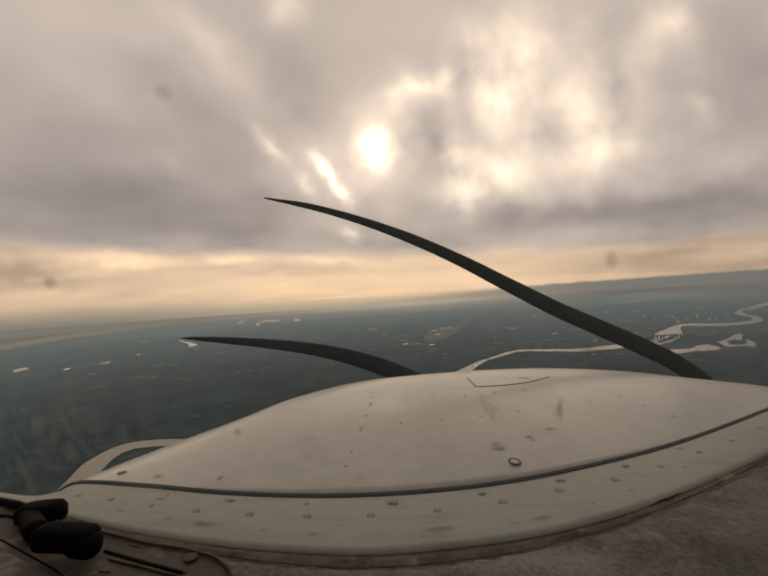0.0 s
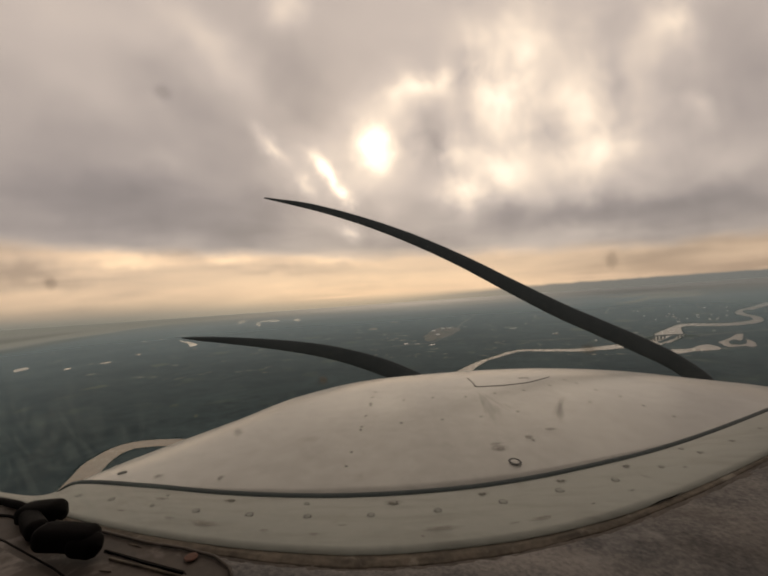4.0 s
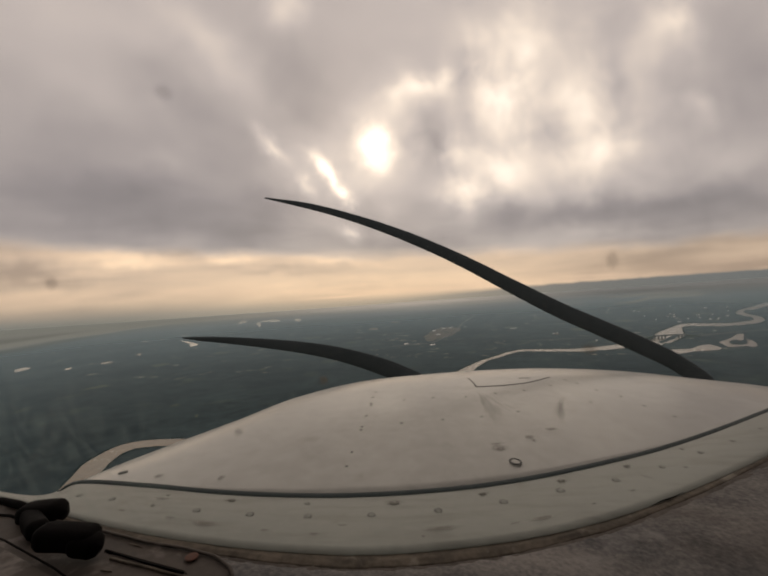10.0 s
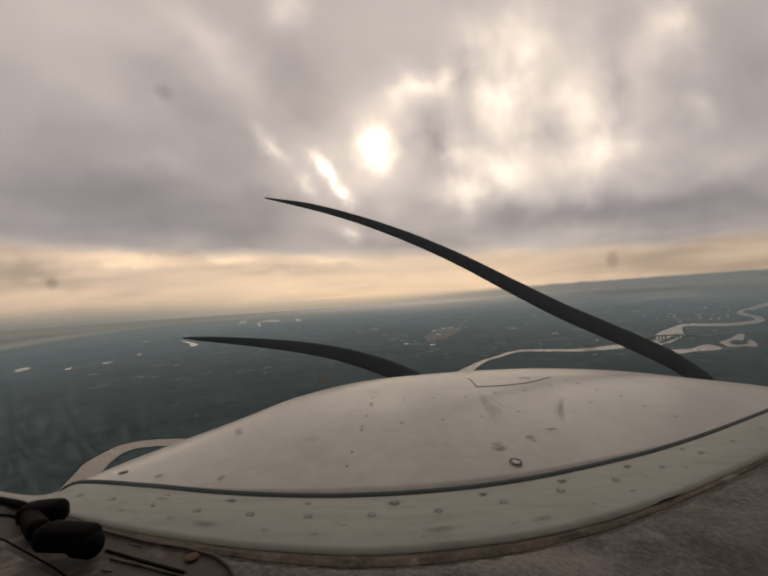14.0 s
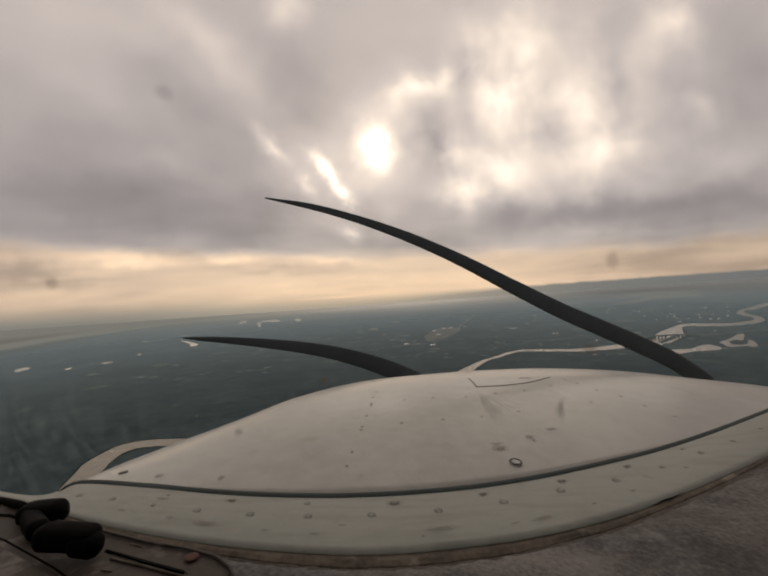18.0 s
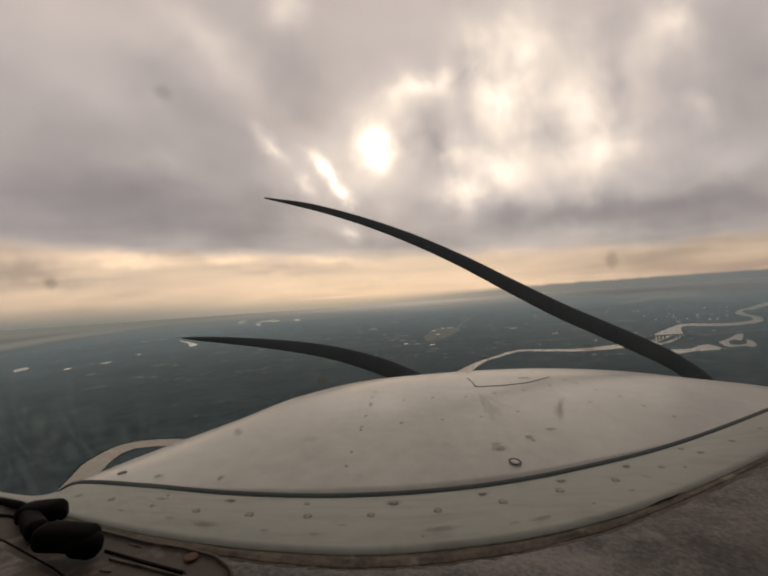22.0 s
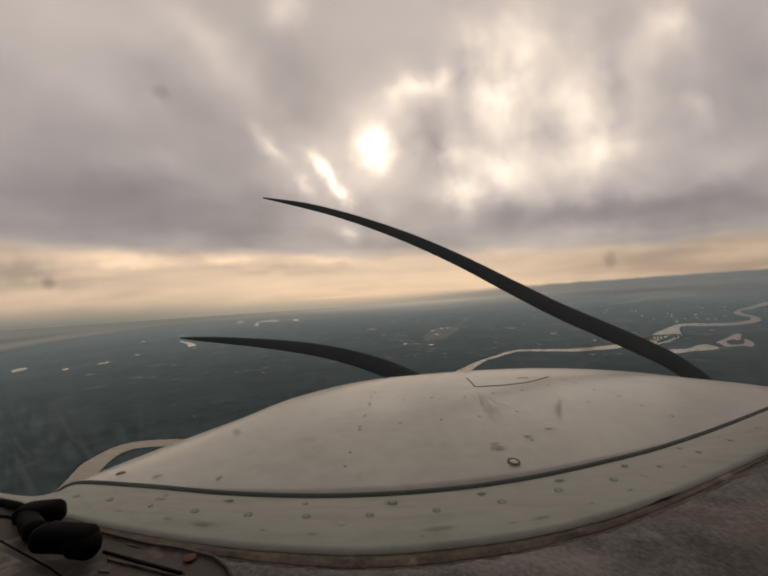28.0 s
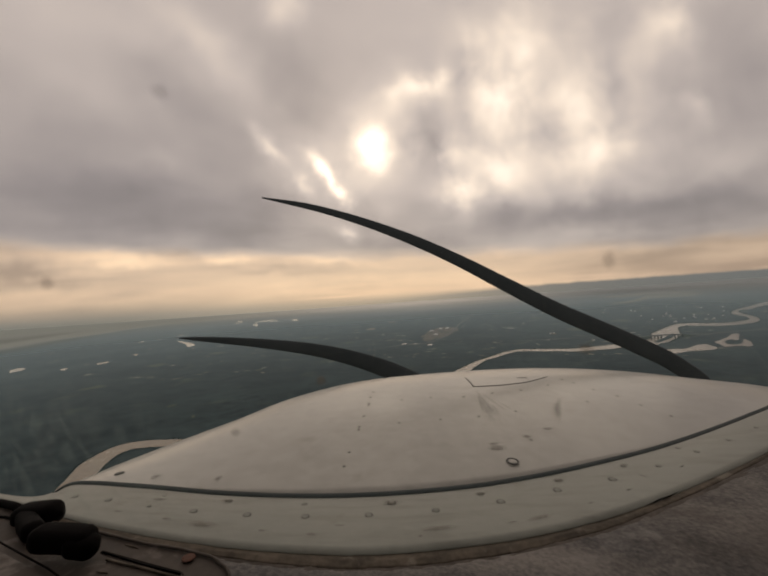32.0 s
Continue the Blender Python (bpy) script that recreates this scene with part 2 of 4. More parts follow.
def haze_mat(name):
    """Aerial haze painted by distance on a flat sheet, with one mist bank."""
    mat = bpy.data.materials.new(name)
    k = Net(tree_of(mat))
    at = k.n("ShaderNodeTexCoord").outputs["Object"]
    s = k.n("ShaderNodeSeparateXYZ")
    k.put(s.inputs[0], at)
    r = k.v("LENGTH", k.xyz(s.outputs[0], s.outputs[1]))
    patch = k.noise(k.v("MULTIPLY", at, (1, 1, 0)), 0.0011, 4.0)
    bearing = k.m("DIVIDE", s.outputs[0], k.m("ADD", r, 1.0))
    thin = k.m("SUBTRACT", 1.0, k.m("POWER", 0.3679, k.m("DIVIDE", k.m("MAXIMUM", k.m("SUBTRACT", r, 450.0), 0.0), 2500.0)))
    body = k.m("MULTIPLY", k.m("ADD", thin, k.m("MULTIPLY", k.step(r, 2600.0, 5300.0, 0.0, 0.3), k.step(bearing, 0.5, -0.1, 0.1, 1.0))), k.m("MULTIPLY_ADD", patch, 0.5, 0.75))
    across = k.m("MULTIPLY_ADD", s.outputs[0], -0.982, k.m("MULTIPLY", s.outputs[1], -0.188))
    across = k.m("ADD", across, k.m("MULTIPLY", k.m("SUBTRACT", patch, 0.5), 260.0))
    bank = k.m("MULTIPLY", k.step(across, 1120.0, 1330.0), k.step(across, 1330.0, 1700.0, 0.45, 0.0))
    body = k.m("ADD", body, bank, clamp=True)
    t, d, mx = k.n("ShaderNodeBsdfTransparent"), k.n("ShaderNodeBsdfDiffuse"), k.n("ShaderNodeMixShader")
    # painted haze tone follows bearing and distance, palest straight ahead
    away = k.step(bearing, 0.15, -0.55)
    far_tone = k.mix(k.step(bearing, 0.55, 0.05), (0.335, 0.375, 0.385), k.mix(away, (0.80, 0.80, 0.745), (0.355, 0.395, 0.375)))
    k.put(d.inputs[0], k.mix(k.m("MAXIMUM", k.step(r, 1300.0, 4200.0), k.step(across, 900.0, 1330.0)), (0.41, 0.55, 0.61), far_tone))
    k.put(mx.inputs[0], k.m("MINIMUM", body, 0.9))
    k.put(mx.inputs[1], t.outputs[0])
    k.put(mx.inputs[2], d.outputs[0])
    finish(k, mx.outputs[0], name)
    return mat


PAINT = coat("cream_paint", (0.222, 0.217, 0.195), (0.310, 0.303, 0.273), 5.0, 0.42, 0, 0.0, 9.0, 0.3, ((0.175, 0.166, 0.143), 12.0, 0.56, 0.8), 1.5, 0.06, 0.42, ((0.20, 0.185, 0.16), (26.0, 5.0, 5.0), 0.16))
PANEL = coat("grey_green_paint", (0.142, 0.151, 0.131), (0.196, 0.203, 0.178), 8.0, 0.5, 0, 0.0004, 10.0, 0.4, ((0.10, 0.09, 0.07), 14.0, 0.58, 0.8), 1.5, 0.09, 0.0, ((0.085, 0.08, 0.062), (14.0, 60.0, 20.0), 0.5))
RUBBER = coat("seam_rubber", (0.014, 0.02, 0.022), (0.028, 0.036, 0.038), 30.0, 0.8, 0, 0.0003, 8.0, 0.2)
SLOT = coat("dark_metal", (0.03, 0.03, 0.03), (0.07, 0.065, 0.06), 3.0, 0.6, 0.3)
BLADE = coat("blade_paint", (0.022, 0.028, 0.035), (0.035, 0.042, 0.05), 5.0, 0.6, 0, 0.0, 8.0, 0.15)
SEALANT = coat("brown_sealant", (0.038, 0.031, 0.022), (0.115, 0.095, 0.072), 22.0, 0.8, 0, 0.0012, 7.0, 0.2, ((0.17, 0.15, 0.12), 26.0, 0.56, 0.74))
BINDING = coat("brown_binding", (0.045, 0.038, 0.032), (0.115, 0.10, 0.087), 17.0, 0.9, 0, 0.0016, 12.0, 0.2)
# the cloth's dark streaks paint in the shade of soft folds
CLOTH = coat("grey_brown_cloth", (0.062, 0.062, 0.063), (0.23, 0.212, 0.194), 9.0, 0.95, 0, 0.007, 26.0, 0.1, ((0.25, 0.236, 0.225), 11.0, 0.54, 0.76), 1.5, 0.09, 0.0, ((0.04, 0.034, 0.03), (5.0, 9.0, 3.0), 0.75))
TRIM = coat("brown_plastic", (0.030, 0.024, 0.019), (0.066, 0.053, 0.043), 14.0, 0.6, 0, 0.0008, 9.0, 0.2, ((0.15, 0.128, 0.112), 30.0, 0.53, 0.72))
RUST = coat("rusty_bolt", (0.05, 0.02, 0.012), (0.10, 0.04, 0.022), 3.0, 0.8, 0.1)
BLACK = coat("black_rubber", (0.001, 0.0008, 0.0007), (0.0035, 0.0028, 0.0024), 20.0, 0.75, 0, 0.0008, 8.0, 0.05)
LINING = coat("dark_lining", (0.05, 0.045, 0.04), (0.08, 0.072, 0.065), 4.0, 0.95)
GLASS = clear("acrylic")
GRIME = film("grime", (0.10, 0.083, 0.066), 0.27, 1.5, 0.2)
RESIN = film("resin_drop", (0.55, 0.36, 0.16), 0.4, 1.5, 0.25)
OIL = film("oil_smear", (0.13, 0.11, 0.09), 0.42, 2.6, 0.75)
THIN_OIL = film("thin_oil_smear", (0.15, 0.135, 0.12), 0.16, 3.4, 0.9)
WOODS = coat("woodland", (0.011, 0.024, 0.032), (0.043, 0.067, 0.074), 0.007, 0.95, 0, 0.0, 9.0, 0.1, ((0.068, 0.09, 0.075), 0.013, 0.56, 0.76))
LEAF = coat("tree_tops", (0.014, 0.028, 0.025), (0.034, 0.055, 0.045), 0.03, 0.95, 0, 0.0, 9.0, 0.1)
WATER = coat("silty_water", (0.105, 0.08, 0.048), (0.15, 0.116, 0.07), 0.02, 0.24, 0, 0.0, 6.0, 0.5, None, 1.33, 0.06)
STILL = coat("still_water", (0.10, 0.09, 0.07), (0.14, 0.12, 0.09), 0.02, 0.05, 0, 0.0, 6.0, 0.5, None, 1.33, 0.02)
SAND = coat("pale_earth", (0.13, 0.11, 0.085), (0.26, 0.22, 0.165), 0.05, 0.95, 0, 0, 8.0, 0.1)
EARTH = coat("bare_earth", (0.08, 0.075, 0.062), (0.18, 0.155, 0.125), 0.03, 0.95, 0, 0, 10.0, 0.1, ((0.026, 0.042, 0.044), 0.035, 0.54, 0.66))
CROP = coat("pale_grass", (0.24, 0.215, 0.14), (0.42, 0.37, 0.24), 0.01, 0.95, 0, 0, 12.0, 0.1)
GRASS = coat("rough_grass", (0.05, 0.068, 0.055), (0.085, 0.10, 0.075), 0.02, 0.95, 0, 0, 8.0, 0.1)
TAR = coat("grey_road", (0.09, 0.09, 0.085), (0.14, 0.135, 0.125), 0.05, 0.9, 0, 0, 8.0, 0.2)
WALLS = coat("pale_cladding", (0.58, 0.56, 0.53), (0.76, 0.74, 0.70), 0.3, 0.7)
ROOFS = coat("metal_roof", (0.62, 0.62, 0.61), (0.82, 0.81, 0.79), 0.3, 0.45, 0.0)
HAZE = haze_mat("haze_sheet")


def flecks(name):
    """Clearings of many tones, from dull green to pale straw."""
    mat = bpy.data.materials.new(name)
    k = Net(tree_of(mat))
    lot = k.n("ShaderNodeNewGeometry").outputs["Random Per Island"]
    at = k.n("ShaderNodeTexCoord").outputs["Object"]
    tone = k.ramp(lot, [(0.0, (0.024, 0.040, 0.040)), (0.4, (0.085, 0.104, 0.092)), (0.75, (0.155, 0.16, 0.132)), (0.93, (0.30, 0.275, 0.22)), (1.0, (0.6, 0.56, 0.48))])
    p = k.n("ShaderNodeBsdfPrincipled")
    k.put(p.inputs["Base Color"], k.mix(k.step(k.noise(at, 0.05, 5.0), 0.4, 0.65), tone, (0.028, 0.046, 0.046)))
    p.inputs["Roughness"].default_value = 0.95
    p.inputs["Specular IOR Level"].default_value = 0.1
    finish(k, p.outputs[0], name)
    return mat


FLECKS = flecks("clearing_ground")


# ---- mesh helpers ----
def mesh_of(name, verts, faces, material, smooth=False):
    me = bpy.data.meshes.new(name)
    me.from_pydata([tuple(v) for v in verts], [], faces)
    me.materials.append(material)
    if smooth:
        me.shade_smooth()
    me.update()
    return me


def part(name, me, parent, label="", m=None):
    ob = new(name, me)
    ob.parent = parent
    if m is not None:
        ob.matrix_basis = m
    return tagged(ob, label)


def sheet(name, fn, nu, nv, material, thick=0.0):
    """A curved sheet fn(u, v), with a rim of the given thickness below it."""
    pts = [fn(i / nu, j / nv) for i in range(nu + 1) for j in range(nv + 1)]
    w = nv + 1
    faces = [(i * w + j, (i + 1) * w + j, (i + 1) * w + j + 1, i * w + j + 1) for i in range(nu) for j in range(nv)]
    if thick:
        n = len(pts)
        pts += [p - Vector((0, 0, thick)) for p in pts]
        faces += [tuple(n + q for q in reversed(f)) for f in faces]
        rim = [i * w for i in range(nu + 1)] + [nu * w + j for j in range(1, w)] + [i * w + nv for i in range(nu - 1, -1, -1)] + [j for j in range(nv - 1, 0, -1)]
        faces += [(b, a, n + a, n + b) for a, b in zip(rim, rim[1:] + rim[:1])]
    return mesh_of(name, pts, faces, material, True)


def tube(name, path, radii, material, seg=12, flat=1.0, square=1.0):
    """A round-ended bar along a path; radii may change along it, and square below 1 fills its corners."""

    def full(x):
        return math.copysign(abs(x) ** square, x)

    verts, faces = [], []
    n = len(path)
    for i, (p, r) in enumerate(zip(path, radii)):
        d = (path[min(i + 1, n - 1)] - path[max(i - 1, 0)]).normalized()
        a = d.cross(Vector((0, 0, 1)) if abs(d.z) < 0.9 else Vector((0, 1, 0))).normalized()
        b = d.cross(a)
        verts += [p + r * (full(math.cos(t)) * a + flat * full(math.sin(t)) * b) for t in (2 * math.pi * k / seg for k in range(seg))]
    for i in range(n - 1):
        faces += [(i * seg + k, i * seg + (k + 1) % seg, (i + 1) * seg + (k + 1) % seg, (i + 1) * seg + k) for k in range(seg)]
    faces += [tuple(range(seg - 1, -1, -1)), tuple((n - 1) * seg + k for k in range(seg))]
    return mesh_of(name, verts, faces, material, True)


def sausage(points, radius, ends=4):
    """Path and radii for tube(): straight runs with round caps."""
    path, radii = [], []
    d = (points[1] - points[0]).normalized()
    for k in range(ends):
        s = math.sin(math.pi / 2 * k / ends)
        path.append(points[0] - d * radius * (1 - s))
        radii.append(max(radius * math.sqrt(max(1 - (1 - s) ** 2, 0)), 0.0004))
    for p in points:
        path.append(p)
        radii.append(radius)
    d = (points[-1] - points[-2]).normalized()
    for k in range(ends - 1, -1, -1):
        s = math.sin(math.pi / 2 * k / ends)
        path.append(points[-1] + d * radius * (1 - s))
        radii.append(max(radius * math.sqrt(max(1 - (1 - s) ** 2, 0)), 0.0004))
    return path, radii


def spline(points, u):
    n = len(points) - 1
    t = min(max(u * n, 0.0), n - 1e-9)
    i = int(t)
    f = t - i
    b, c = points[i], points[i + 1]
    a = points[i - 1] if i else 2 * b - c
    d = points[i + 2] if i + 2 <= n else 2 * c - b
    return 0.5 * (2 * b + (c - a) * f + (2 * a - 5 * b + 4 * c - d) * f * f + (3 * b - a - 3 * c + d) * f ** 3)


# ---- the aircraft: x to starboard, y to the nose, z up, from the pilot's eye ----
plane = tagged(new("light_aircraft"), "cream-painted single-engined light aircraft with a worn grey glareshield", "aircraft")
plane.matrix_world = SEAT @ pose(0, 0, 0, -90, 0, 0)


def lay(rows):
    """Rows of side slope, height slope and distance ahead, as points."""
    return [Vector((a * d, d, b * d)) for a, b, d in rows]


# foot of the windscreen, joint between firewall panel and cowling, brow of the cowling
FOOT = lay([
    (-1.0893, -0.5255, 0.4), (-0.949, -0.5536, 0.37), (-0.8788, -0.5714, 0.35), (-0.8087, -0.5982, 0.334),
    (-0.6173, -0.6403, 0.312), (-0.426, -0.6696, 0.299), (-0.2347, -0.6875, 0.291), (-0.0561, -0.6939, 0.288),
    (0.148, -0.6811, 0.294), (0.3776, -0.6505, 0.307), (0.6071, -0.5957, 0.336), (0.8112, -0.5204, 0.384),
    (1, -0.4349, 0.46), (1.1939, -0.3342, 0.598),
])
JOINT = lay([
    (-1.0893, -0.5179, 0.463), (-0.9298, -0.5421, 0.443), (-0.8495, -0.5306, 0.443), (-0.7895, -0.5064, 0.438),
    (-0.6301, -0.514, 0.416), (-0.4515, -0.5306, 0.403), (-0.2857, -0.5395, 0.397), (-0.1071, -0.5408, 0.396),
    (0.0969, -0.5306, 0.403), (0.3138, -0.5064, 0.423), (0.5434, -0.4617, 0.463), (0.773, -0.4018, 0.533),
    (1, -0.3176, 0.674), (1.2194, -0.2258, 0.948),
])
BROW = lay([
    (-1.0893, -0.5166, 0.484), (-0.926, -0.5408, 0.462), (-0.8406, -0.5255, 0.47), (-0.7003, -0.4643, 0.53),
    (-0.5408, -0.4031, 0.61), (-0.375, -0.3418, 0.702), (-0.2219, -0.2832, 0.812), (-0.0434, -0.2411, 0.913),
    (0.1735, -0.2194, 0.966), (0.3903, -0.2092, 1.004), (0.6071, -0.2156, 0.997), (0.824, -0.2372, 0.969),
    (1.0281, -0.2615, 0.956), (1.2449, -0.3087, 0.94),
])


def panel_at(u, v):
    b, s = spline(FOOT, u), spline(JOINT, u)
    return b + (s - b) * v + Vector((0, 0, 0.012 * v * (1 - v)))


def cowl_at(u, v):
    s, c = spline(JOINT, u), spline(BROW, u)
    g = s.y / c.y
    k = c * (0.5 * (1 + g) + 0.12 * (1 - g))
    return s * (1 - v) ** 2 + k * (2 * v * (1 - v)) + c * v * v


def cowl_skin(u, w):
    """The visible top to w = 0.7, then over the brow and down the flank."""
    if w <= 0.7:
        return cowl_at(u, w / 0.7)
    c = spline(BROW, u)
    t = min((w - 0.7) / 0.2, 1.0) * 0.22
    p = c + c.normalized() * t - Vector((0, 0, 3.2 * t * t))
    return p - Vector((0, 0, max(w - 0.9, 0) / 0.1 * 0.42))


def normal_at(fn, u, v):
    e = 0.004
    du, dv = fn(min(u + e, 1), v) - fn(max(u - e, 0), v), fn(u, min(v + e, 1)) - fn(u, max(v - e, 0))
    n = du.cross(dv).normalized()
    return (n if n.z > 0 else -n), du.normalized()


def seated(fn, u, v, wide, deep=None, lift=0.0, tall=None):
    """A pose on a skin at (u, v): z along its normal, x along the joint, with scale."""
    n, x = normal_at(fn, u, v)
    y = n.cross(x).normalized()
    p = fn(u, v) + n * lift
    m = Matrix((x, y, n)).transposed().to_4x4()
    m.translation = p
    return m @ Matrix.Diagonal((wide, deep or wide, tall or wide, 1))


cowling = part("engine_cowling", sheet("engine_cowling", cowl_skin, 130, 60, PAINT, 0.003), plane, "cream gloss painted engine cowling, stained")
part("firewall_panel", sheet("firewall_panel", lambda u, v: panel_at(u, v), 130, 10, PANEL, 0.003), plane, "grey-green painted metal panel with screws")
part("joint_strip", tube("joint_strip", [panel_at(0.154 + 0.846 * i / 150, 0.975) + Vector((0, 0, 0.0004)) for i in range(151)], [0.0046 * min(1, 0.3 + i / 6) for i in range(151)], RUBBER, 10, 0.45), plane, "dark rubber joint strip")


def dome(name, material, slot):
    """A shallow screw head of unit radius with a bevel and a slot."""
    verts, faces = [], []
    rings = [(1.0, -0.05), (1.0, 0.08), (0.86, 0.2), (0.45, 0.26)]
    for r, z in rings:
        verts += [(r * math.cos(2 * math.pi * k / 14), r * math.sin(2 * math.pi * k / 14), z) for k in range(14)]
    for i in range(3):
        faces += [(i * 14 + k, i * 14 + (k + 1) % 14, (i + 1) * 14 + (k + 1) % 14, (i + 1) * 14 + k) for k in range(14)]
    faces.append(tuple(42 + k for k in range(14)))
    if slot:
        n = len(verts)
        verts += [(x, y, z) for z in (0.2, 0.275) for x, y in ((-0.7, -0.1), (0.7, -0.1), (0.7, 0.1), (-0.7, 0.1))]
        faces += [(n + 4, n + 5, n + 6, n + 7), (n, n + 1, n + 5, n + 4), (n + 2, n + 3, n + 7, n + 6), (n + 1, n + 2, n + 6, n + 5), (n + 3, n, n + 4, n + 7)]
    return mesh_of(name, verts, faces, material)


def ring(name, material, inner=0.62):
    verts, faces = [], []
    for r, z in ((1.0, 0.0), (0.95, 0.16), (inner + 0.05, 0.16), (inner, 0.0)):
        verts += [(r * math.cos(2 * math.pi * k / 24), r * math.sin(2 * math.pi * k / 24), z) for k in range(24)]
    for i in range(3):
        faces += [(i * 24 + k, i * 24 + (k + 1) % 24, (i + 1) * 24 + (k + 1) % 24, (i + 1) * 24 + k) for k in range(24)]
    return mesh_of(name, verts, faces, material, True)


def disc(name, material):
    verts = [(0, 0, 0)] + [(math.cos(2 * math.pi * k / 24), math.sin(2 * math.pi * k / 24), 0) for k in range(24)]
    return mesh_of(name, verts, [(0, 1 + k, 1 + (k + 1) % 24) for k in range(24)], material)


HEAD, CUP = dome("screw", PANEL, False), ring("screw_cup", SLOT, 0.8)
SCREWS = [
    (0.2333, 0.467, 3.9), (0.2738, 0.483, 4.27), (0.3167, 0.467, 2.74), (0.3643, 0.467, 4.47), (0.4071, 0.767, 4.32),
    (0.4238, 0.483, 4.84), (0.4952, 0.767, 3.78), (0.4905, 0.5, 4.81), (0.5857, 0.733, 5.66), (0.5595, 0.517, 4.84),
    (0.6238, 0.517, 4.93), (0.669, 0.75, 4.44), (0.6833, 0.533, 5.6), (0.7381, 0.75, 5.27), (0.7333, 0.55, 5.92),
    (0.781, 0.5, 5.71), (0.7952, 0.717, 4.53), (0.8238, 0.5, 4.46), (0.8452, 0.767, 4.44), (0.8595, 0.517, 4.86),
    (0.8905, 0.5, 4.57), (0.9167, 0.517, 4.27), (0.3357, 0.75, 2.45),
]
for u, v, size in SCREWS:
    d = size / 1000
    n, x = normal_at(panel_at, u, v)
    at = panel_at(u, v)
    n = (n + Vector((0.0, -0.25, 1.0))).normalized()
    x = (x - n * x.dot(n)).normalized()
    m = Matrix((x, n.cross(x), n)).transposed().to_4x4()
    m.translation = at + n * 0.0003
    screw = part("screw", HEAD, plane, "", m @ Matrix.Diagonal((d * 0.6, d * 0.6, d * 0.5, 1)))
    part("washer", CUP, screw, "", Matrix.Diagonal((1.28, 1.28, 0.5, 1)))
RIVET = dome("rivet", SLOT, False)
RIVETS = [
    (0.55, 0.55, 3.66), (0.5476, 0.483, 3.48), (0.5476, 0.417, 3.3), (0.5476, 0.4, 3.25), (0.5452, 0.317, 3.01),
    (0.5429, 0.25, 2.81), (0.5429, 0.233, 2.75), (0.5786, 0.417, 3.36), (0.6048, 0.417, 3.4), (0.6357, 0.4, 3.41),
    (0.581, 0.25, 2.86), (0.619, 0.25, 2.91), (0.6619, 0.417, 3.51), (0.6881, 0.433, 3.61), (0.7119, 0.483, 3.79),
    (0.6881, 0.267, 3.08), (0.6548, 0.25, 2.97), (0.7524, 0.317, 3.34), (0.7548, 0.433, 3.69), (0.7786, 0.367, 3.53),
    (0.8024, 0.283, 3.33), (0.8333, 0.183, 3.15), (0.5381, 0.133, 2.44), (0.5357, 0.083, 2.29),
    (0.7238, 0.567, 4.04), (0.7357, 0.517, 3.91),
]
for u, v, size in RIVETS:
    d = size / 1000
    part("rivet", RIVET, cowling, "", seated(cowl_at, u, v, d * 0.8, None, 0.0, d * 0.3))
u, v, size = (0.6976, 0.05, 7.35)
d = size / 1000
at = cowl_at(u, v)
lock = part("fastener", ring("fastener", SLOT, 0.7), cowling, "dark steel quarter-turn fastener", pose(at.x, at.y, at.z + 0.0012, 4, 0, 0) @ Matrix.Diagonal((d * 1.05, d * 1.05, d * 0.6, 1)))
part("stud", dome("stud", PAINT, True), lock, "", Matrix.Diagonal((0.62, 0.62, 0.5, 1)))
u, v, size = (0.2714, 0.167, 5.23)
d = size / 1000
part("fastener", dome("fastener", SLOT, True), cowling, "dark steel quarter-turn fastener", seated(cowl_at, u, v, d))
# oil filler door, shown by its open gap
DOOR = [
    (0.6333, 0.65), (0.6429, 0.5), (0.669, 0.5), (0.6929, 0.533), (0.7095, 0.617),
]
corner = [Vector((a, b, 0)) for a, b in DOOR]
line = [cowl_at(*corner[0].lerp(corner[1], i / 8).xy) for i in range(8)] + [cowl_at(*spline(corner[1:], i / 22).xy) for i in range(23)]
part("oil_door_gap", tube("oil_door_gap", line, [0.0016] * 31, SLOT, 6, 0.6), cowling, "dark gap round the oil filler door")
HATCH = [
    (0.681, 0.6), (0.6905, 0.6),
]
line = [cowl_at(HATCH[0][0] + (HATCH[1][0] - HATCH[0][0]) * i / 6, HATCH[0][1] + (HATCH[1][1] - HATCH[0][1]) * i / 6) for i in range(7)]
part("oil_door_latch", tube("oil_door_latch", line, [0.0014] * 7, SLOT, 6, 0.6), cowling)
SMEARS = [
    (0.7048, 0.133, 9.5, 3.2), (0.6800, 0.1, 15.0, 4.38), (0.7225, 0.16, 12.0, 3.0), (0.3905, 0.067, 4.91, 3.82),
    (0.319, 0.083, 6.65, 3.88), (0.7095, 0.117, 3.92, 2.61), (0.6762, 0.117, 11.47, 1.91),
]
BLOT, FAINT = disc("oil_stain", OIL), disc("oil_stain", THIN_OIL)
for u, v, wide, tall in SMEARS:
    part("oil_stain", BLOT if tall < 10 else FAINT, cowling, "dull brown oil stain", seated(cowl_at, u, v, wide / 1000, tall * 0.0017, 0.0011))

